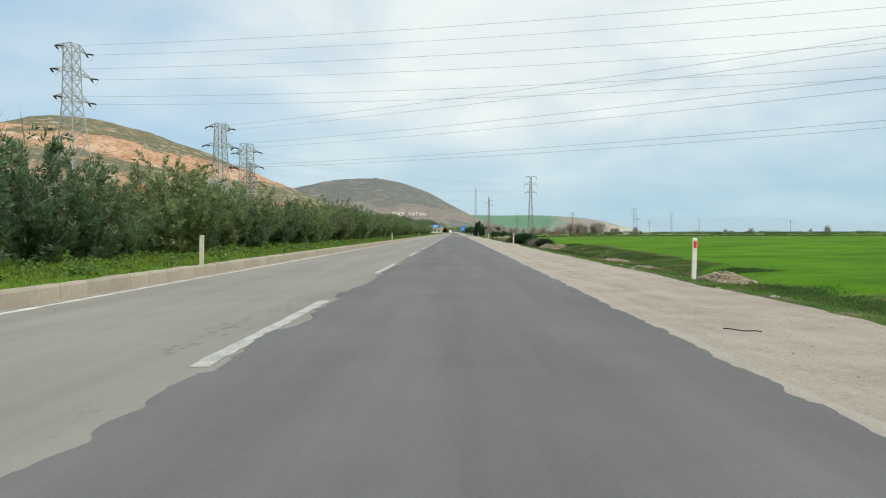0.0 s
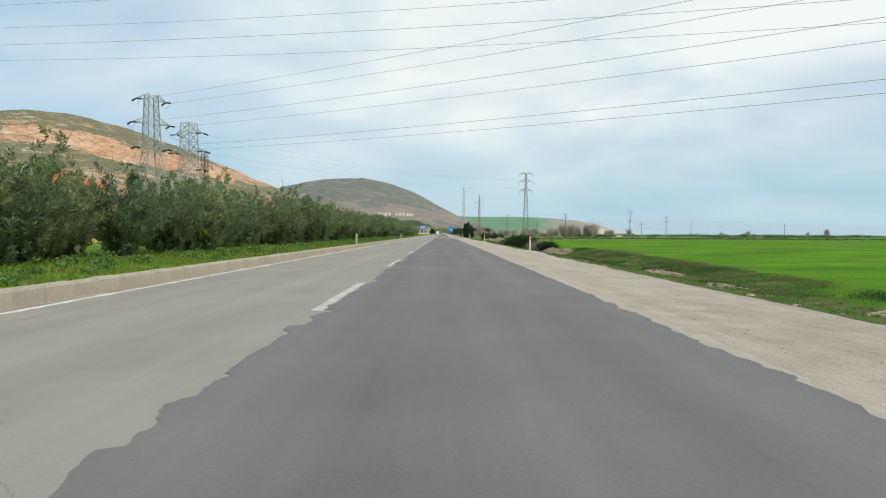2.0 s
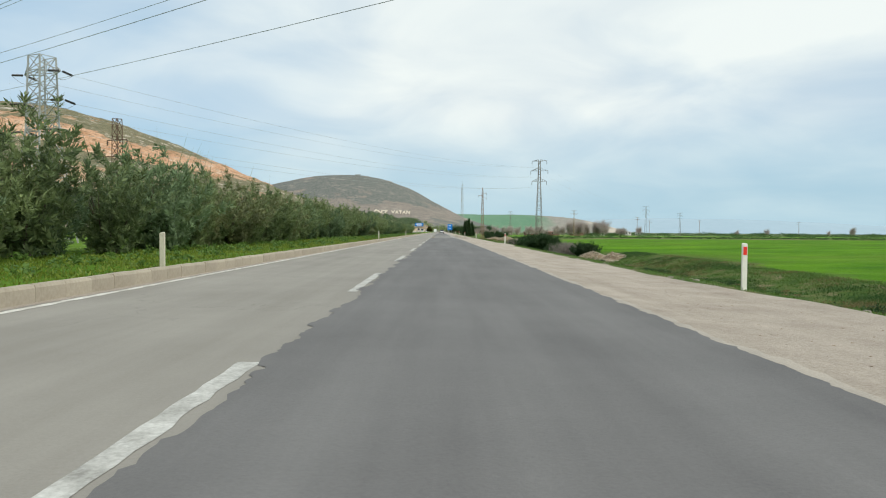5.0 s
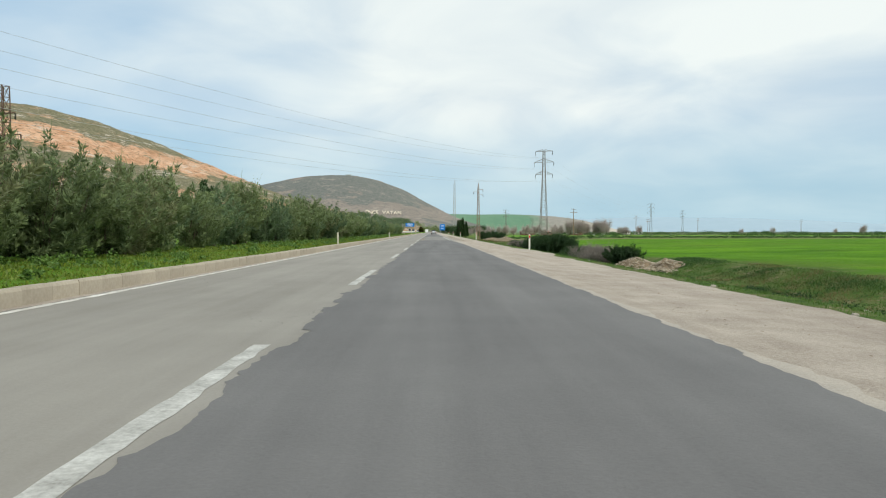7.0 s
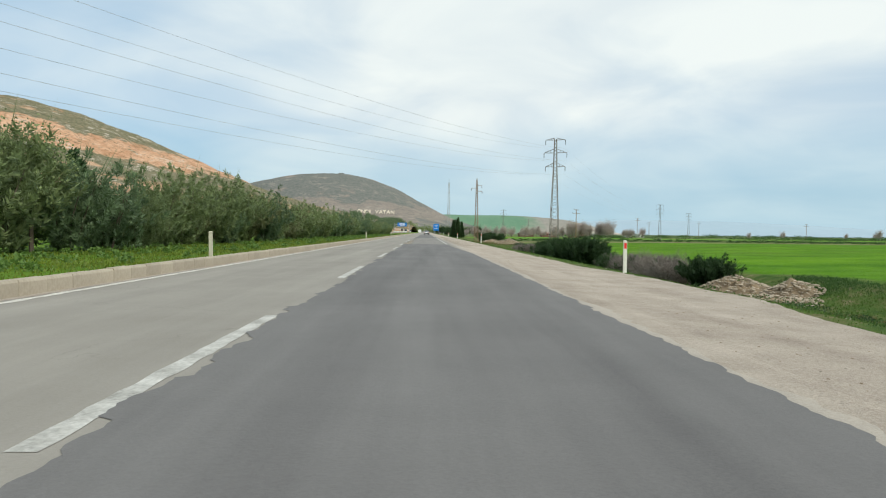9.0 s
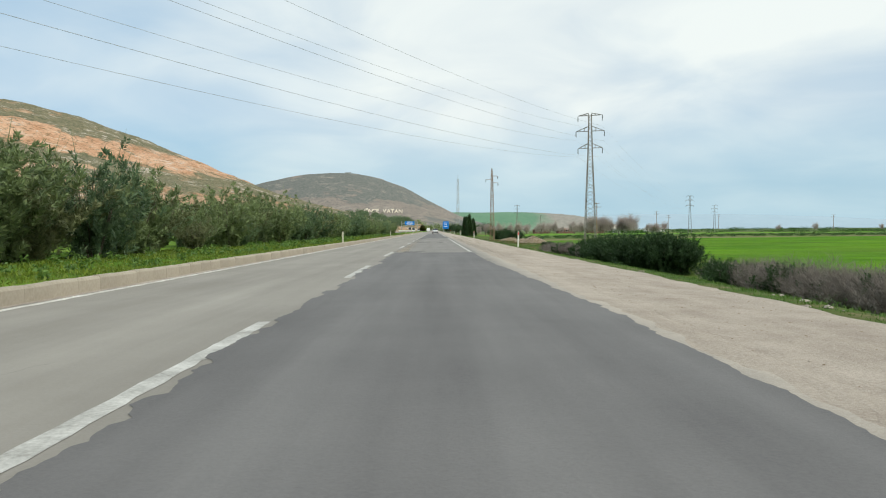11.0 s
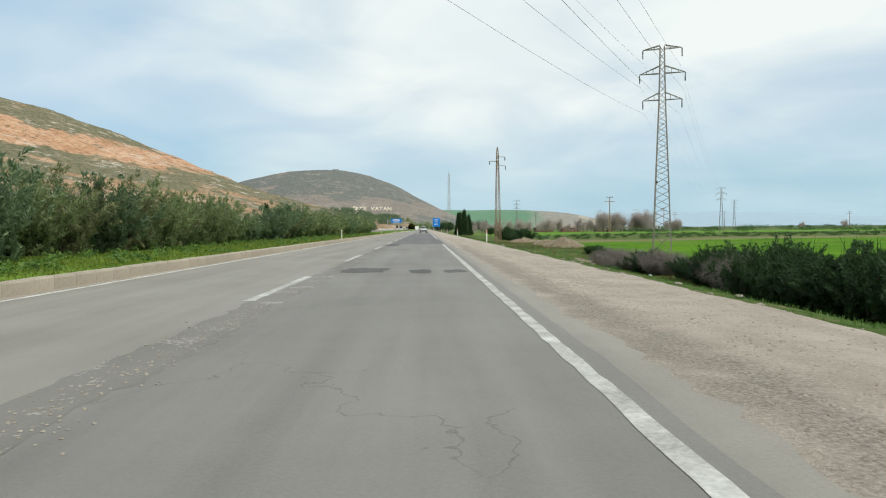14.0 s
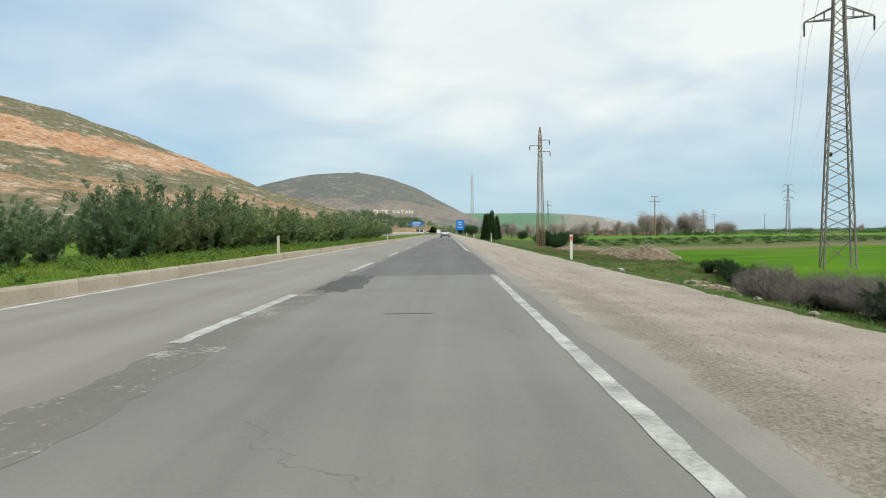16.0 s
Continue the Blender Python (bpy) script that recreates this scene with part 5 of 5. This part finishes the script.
def strip_places(rnd, n):
    y = rnd.uniform(3, 300, n)
    x = -6.12 - rnd.uniform(0, 1, n) ** 0.9 * 5.6
    keep = [noise.noise((a * 0.8, b * 0.8, 6.0)) > -0.35 for a, b in zip(x, y)]
    return [(a, b) for a, b, k in zip(x, y, keep) if k] + [(a, b) for a, b, k in zip(-6.3 - (x + 6.12) * -1 * 0.9, y + 0.7, keep) if not k]


def verge_places(rnd, n):
    y = rnd.uniform(6, 290, n)
    x = SHOULDER + 0.1 + np.array([shoulder_edge(q) - SHOULDER for q in y]) + rnd.exponential(4.0, n)
    return list(zip(x, y))


grass("grass_strip", 110000, strip_places, 0.07, 0.013, M_GRASS, "short lush green grass behind the kerb")
grass("verge_grass", 120000, verge_places, 0.06, 0.006, M_WEED, "uneven green grass and weeds on the verge")


def clump_places(per, x0, x1, y0=5, y1=285, size=0.3, patch=None):
    """Clumps at random, or gathered into patches some metres across."""
    def f(rnd, n):
        m = n // per
        spots = np.stack([rnd.uniform(x0, x1, 6 * m), rnd.uniform(y0, y1, 6 * m)], 1)
        if patch is not None:
            spots = np.array([q for q in spots if noise.noise((q[0] * 0.28, q[1] * 0.13, patch)) > 0.06])
        spots = spots[:m]
        k = rnd.integers(0, len(spots), n)
        return [tuple(q) for q in spots[k] + rnd.normal(size=(n, 2)) * size]
    return f


grass("strip_weeds", 52000, clump_places(40, -11.2, -6.4), 0.105, 0.02, M_GRASS, "leafy low weeds in the grass strip")
grass("verge_weeds", 90000, clump_places(40, 5.6, 18), 0.06, 0.010, M_WEED, "taller leafy weeds on the verge")
grass("tall_weeds", 42000, clump_places(120, 12, 24, 60, 138, 0.5, 2.5), 0.13, 0.021, M_WEED, "fresh green weeds growing in patches on the verge")
grass("tall_weeds", 36000, clump_places(120, 11, 20, 12, 62, 0.5, 2.5), 0.16, 0.021, M_WEED, "fresh green weeds growing in patches on the verge")
grass("dark_weeds", 60000, clump_places(150, 12, 23, 14, 140, 0.6, 7.5), 0.15, 0.021, M_LEAF_WEED, "dark green leafy weeds in patches on the verge")
grass("tall_dry_grass", 26000, clump_places(150, 12, 24, 56, 132, 0.5, 11.5), 0.20, 0.006, M_STRAW, "tall brown dry grass in patches on the verge")
grass("fringe_weeds", 7000, clump_places(30, 5.15, 6.2, 8, 240, 0.12), 0.055, 0.012, M_WEED, "small green weeds along the edge of the gravel")
grass("verge_straw", 40000, clump_places(40, 8.0, 17), 0.16, 0.004, M_STRAW, "dry straw-coloured grass on the verge")


# ---- trees far off ----
def conifer(seed, h, r):
    rnd = np.random.default_rng(seed)
    n = 2600
    z = h * (1 - rnd.uniform(0, 1, n) ** 0.6) * 0.97 + 0.2
    a = rnd.uniform(0, 6.28, n)
    q = r * (1 - z / (h * 1.02)) ** 0.8 * rnd.uniform(0.5, 1.1, n)
    c = np.stack([q * np.cos(a), q * np.sin(a), z], 1)
    d = np.stack([np.cos(a) * 0.6, np.sin(a) * 0.6, np.full(n, 0.7)], 1) + rnd.normal(size=(n, 3)) * 0.4
    v, f = leaf_quads(c, d, 0.55, 0.10, rnd)
    e = thing("conifer", "dark green conifer beside the road", "tree", group="dark conifers")
    s = Shape()
    s.beam((0, 0, -0.2), (0, 0, h * 0.85), 0.18, 6, 0.03)
    part("trunk", s, M_BARK, e)
    part("crown", numpy_mesh("crown", v, f, M_LEAF_DARK), None, e)
    return e


CON = [conifer(k, 7.9, 1.4) for k in range(2)]
for q in ((11.2, 388, 0.95), (13.2, 392, 1.08), (15.0, 396, 0.9), (12.4, 398, 1.0)):
    plant_first(CON[len(used) % 2], *q)


for q in ((-22.0, 141, 0.72), (-20.6, 139, 0.62), (-18.5, 246, 0.5), (-17.0, 250, 0.45)):
    plant_first(CON[0], *q)


def broadleaf(seed, h, r, mat, label, leaf=0.4, count=2200, bare=False):
    rnd = np.random.default_rng(seed)
    e = thing("tree", label, "tree", group="distant trees")
    s = Shape()
    s.beam((0, 0, -0.2), (0, 0, h * 0.45), 0.065 * r, 6, 0.04 * r)
    ends = []
    for k in range(9):
        a = rnd.uniform(0, 6.28)
        p = Vector((0, 0, h * rnd.uniform(0.25, 0.45)))
        q = Vector((r * 0.7 * math.cos(a), r * 0.7 * math.sin(a), h * rnd.uniform(0.55, 0.95)))
        s.beam(p, q, 0.027 * r, 5, 0.01 * r)
        ends.append(np.array(q))
    part("trunk", s, M_BARK, e)
    k = rnd.integers(0, 9, count)
    c = np.array(ends)[k] * rnd.uniform(0.55, 1.05, (count, 1)) + rnd.normal(size=(count, 3)) * r * (np.array([0.27, 0.27, 0.3]) if bare else 0.26)
    c[:, 2] = np.maximum(c[:, 2], h * 0.18)
    d = rnd.normal(size=(count, 3)) + np.array([0, 0, 0.9 if bare else 0.2])
    v, f = leaf_quads(c, d, leaf * (2.2 if bare else 1), 0.026 if bare else leaf * 0.35, rnd)
    part("crown", numpy_mesh("crown", v, f, mat), None, e)
    return e


GREEN = [broadleaf(300 + k, 5.5, 3.0, M_LEAF_DARK, "dark green broadleaf tree on the plain") for k in range(3)]
OLIVE = [broadleaf(310 + k, 5.5, 3.0, M_LEAF_BLUE, "grey-green broadleaf tree beyond the hedge row") for k in range(2)]
BARE = [broadleaf(320 + k, 7.4, 2.7, M_TWIG_PALE, "bare brown winter tree beside the farm", 0.42, 4200, True) for k in range(3)]
rt = random.Random(21)
young = broadleaf(340, 3.9, 1.1, M_LEAF, "young olive tree with a bare pale trunk in the grass", 0.1, 8000)
young.matrix_basis = pose(-12.2, 118.6, gz(-12.2, 118.6))


def scatter(sources, n, x0, x1, y0, y1, lo, hi):
    for k in range(n):
        plant_first(rt.choice(sources), rt.uniform(x0, x1), rt.uniform(y0, y1), rt.uniform(lo, hi))


scatter(OLIVE, 24, -20, -14.8, 312, 400, 0.36, 0.52)
scatter(OLIVE, 6, -26, -17, 312, 345, 0.38, 0.5)
scatter(GREEN, 18, 9, 50, 560, 900, 0.8, 1.6)
scatter(BARE, 34, 16, 100, 425, 480, 0.45, 0.75)
scatter(BARE, 16, 50, 108, 478, 488, 0.35, 0.55)
scatter(BARE, 15, 72, 94, 438, 456, 0.7, 1.15)
scatter(GREEN, 5, 18, 30, 330, 400, 0.35, 0.5)
scatter(BARE, 7, 110, 320, 480, 560, 0.5, 0.8)


def woods(name, spots, leaf, per, mat, label):
    """Many small leafy crowns in one piece, too far off to tell apart."""
    rnd = np.random.default_rng(len(spots))
    cs = []
    for x, y, r, h in spots:
        p = rnd.normal(size=(per, 3))
        p /= np.linalg.norm(p, axis=1)[:, None]
        q = p * rnd.uniform(0.4, 1.0, (per, 1)) * np.array([r, r, h * 0.55]) + np.array([x, y, max(gz(x, y), hill_a(x, y)) + h * 0.5])
        cs.append(q)
    c = np.vstack(cs)
    v, f = leaf_quads(c, rnd.normal(size=(len(c), 3)), leaf, leaf * 0.35, rnd)
    tagged(new(name, numpy_mesh(name, v, f, mat)), label, "trees", kind="stuff")


woods("orchard", [(24 + 3.6 * k + rt.uniform(-1, 1), 298 + row * 10 + rt.uniform(-2, 2) + 0.25 * k, rt.uniform(0.6, 1.3), rt.uniform(0.3, 0.6)) for row in range(7) for k in range(80)], 0.17, 130, M_LEAF_WEED,
      "rows of small green orchard bushes across the field")
woods("far_trees", [(-28 - 60 * rt.random() ** 1.5, rt.uniform(665, 1150), rt.uniform(2.5, 5), rt.uniform(4, 8)) for k in range(110)], 0.8, 260, M_LEAF_BLUE,
      "grey-green trees gathered at the foot of the hills")
woods("far_trees", [(rt.uniform(-75, 70), rt.uniform(1120, 1300), rt.uniform(3, 6), rt.uniform(6, 13)) for k in range(70)], 1.6, 130, M_LEAF,
      "hazy green trees closing the far end of the road")
woods("far_bushes", [(rt.uniform(100, 1000), rt.uniform(560, 820), rt.uniform(3, 9), rt.uniform(1.2, 3.2)) for k in range(150)], 0.5, 260, M_LEAF_WEED,
      "line of dark bushes along the far edge of the plain")
woods("far_bushes", [(rt.uniform(80, 420), rt.uniform(420, 520), rt.uniform(3, 7), rt.uniform(0.9, 2.2)) for k in range(80)], 0.4, 240, M_LEAF_WEED,
      "low green scrub across the plain")
woods("verge_scrub", [(SHOULDER + 0.5 + rt.random() ** 0.9 * 14, rt.uniform(10, 290), rt.uniform(0.12, 0.45), rt.uniform(0.05, 0.16)) for k in range(2600)], 0.032, 60, M_LEAF_WEED,
      "low leafy scrub scattered on the verge")
woods("verge_scrub", [(SHOULDER + 2.6 + rt.random() ** 0.9 * 11, rt.uniform(10, 290), rt.uniform(0.12, 0.4), rt.uniform(0.06, 0.20)) for k in range(2000)], 0.06, 40, M_STRAW,
      "low dry brown scrub scattered on the verge")
woods("verge_scrub", [(9.5 + rt.random() * 8, rt.uniform(70, 132), rt.uniform(0.3, 0.8), rt.uniform(0.25, 0.5)) for k in range(70)], 0.09, 110, M_LEAF_DARK,
      "low dark green scrub scattered on the verge")
woods("strip_scrub", [(-6.7 - rt.random() * 4.2, rt.uniform(5, 260), rt.uniform(0.1, 0.28), rt.uniform(0.1, 0.26)) for k in range(700)], 0.09, 40, M_WEED,
      "low leafy weeds scattered in the grass strip")
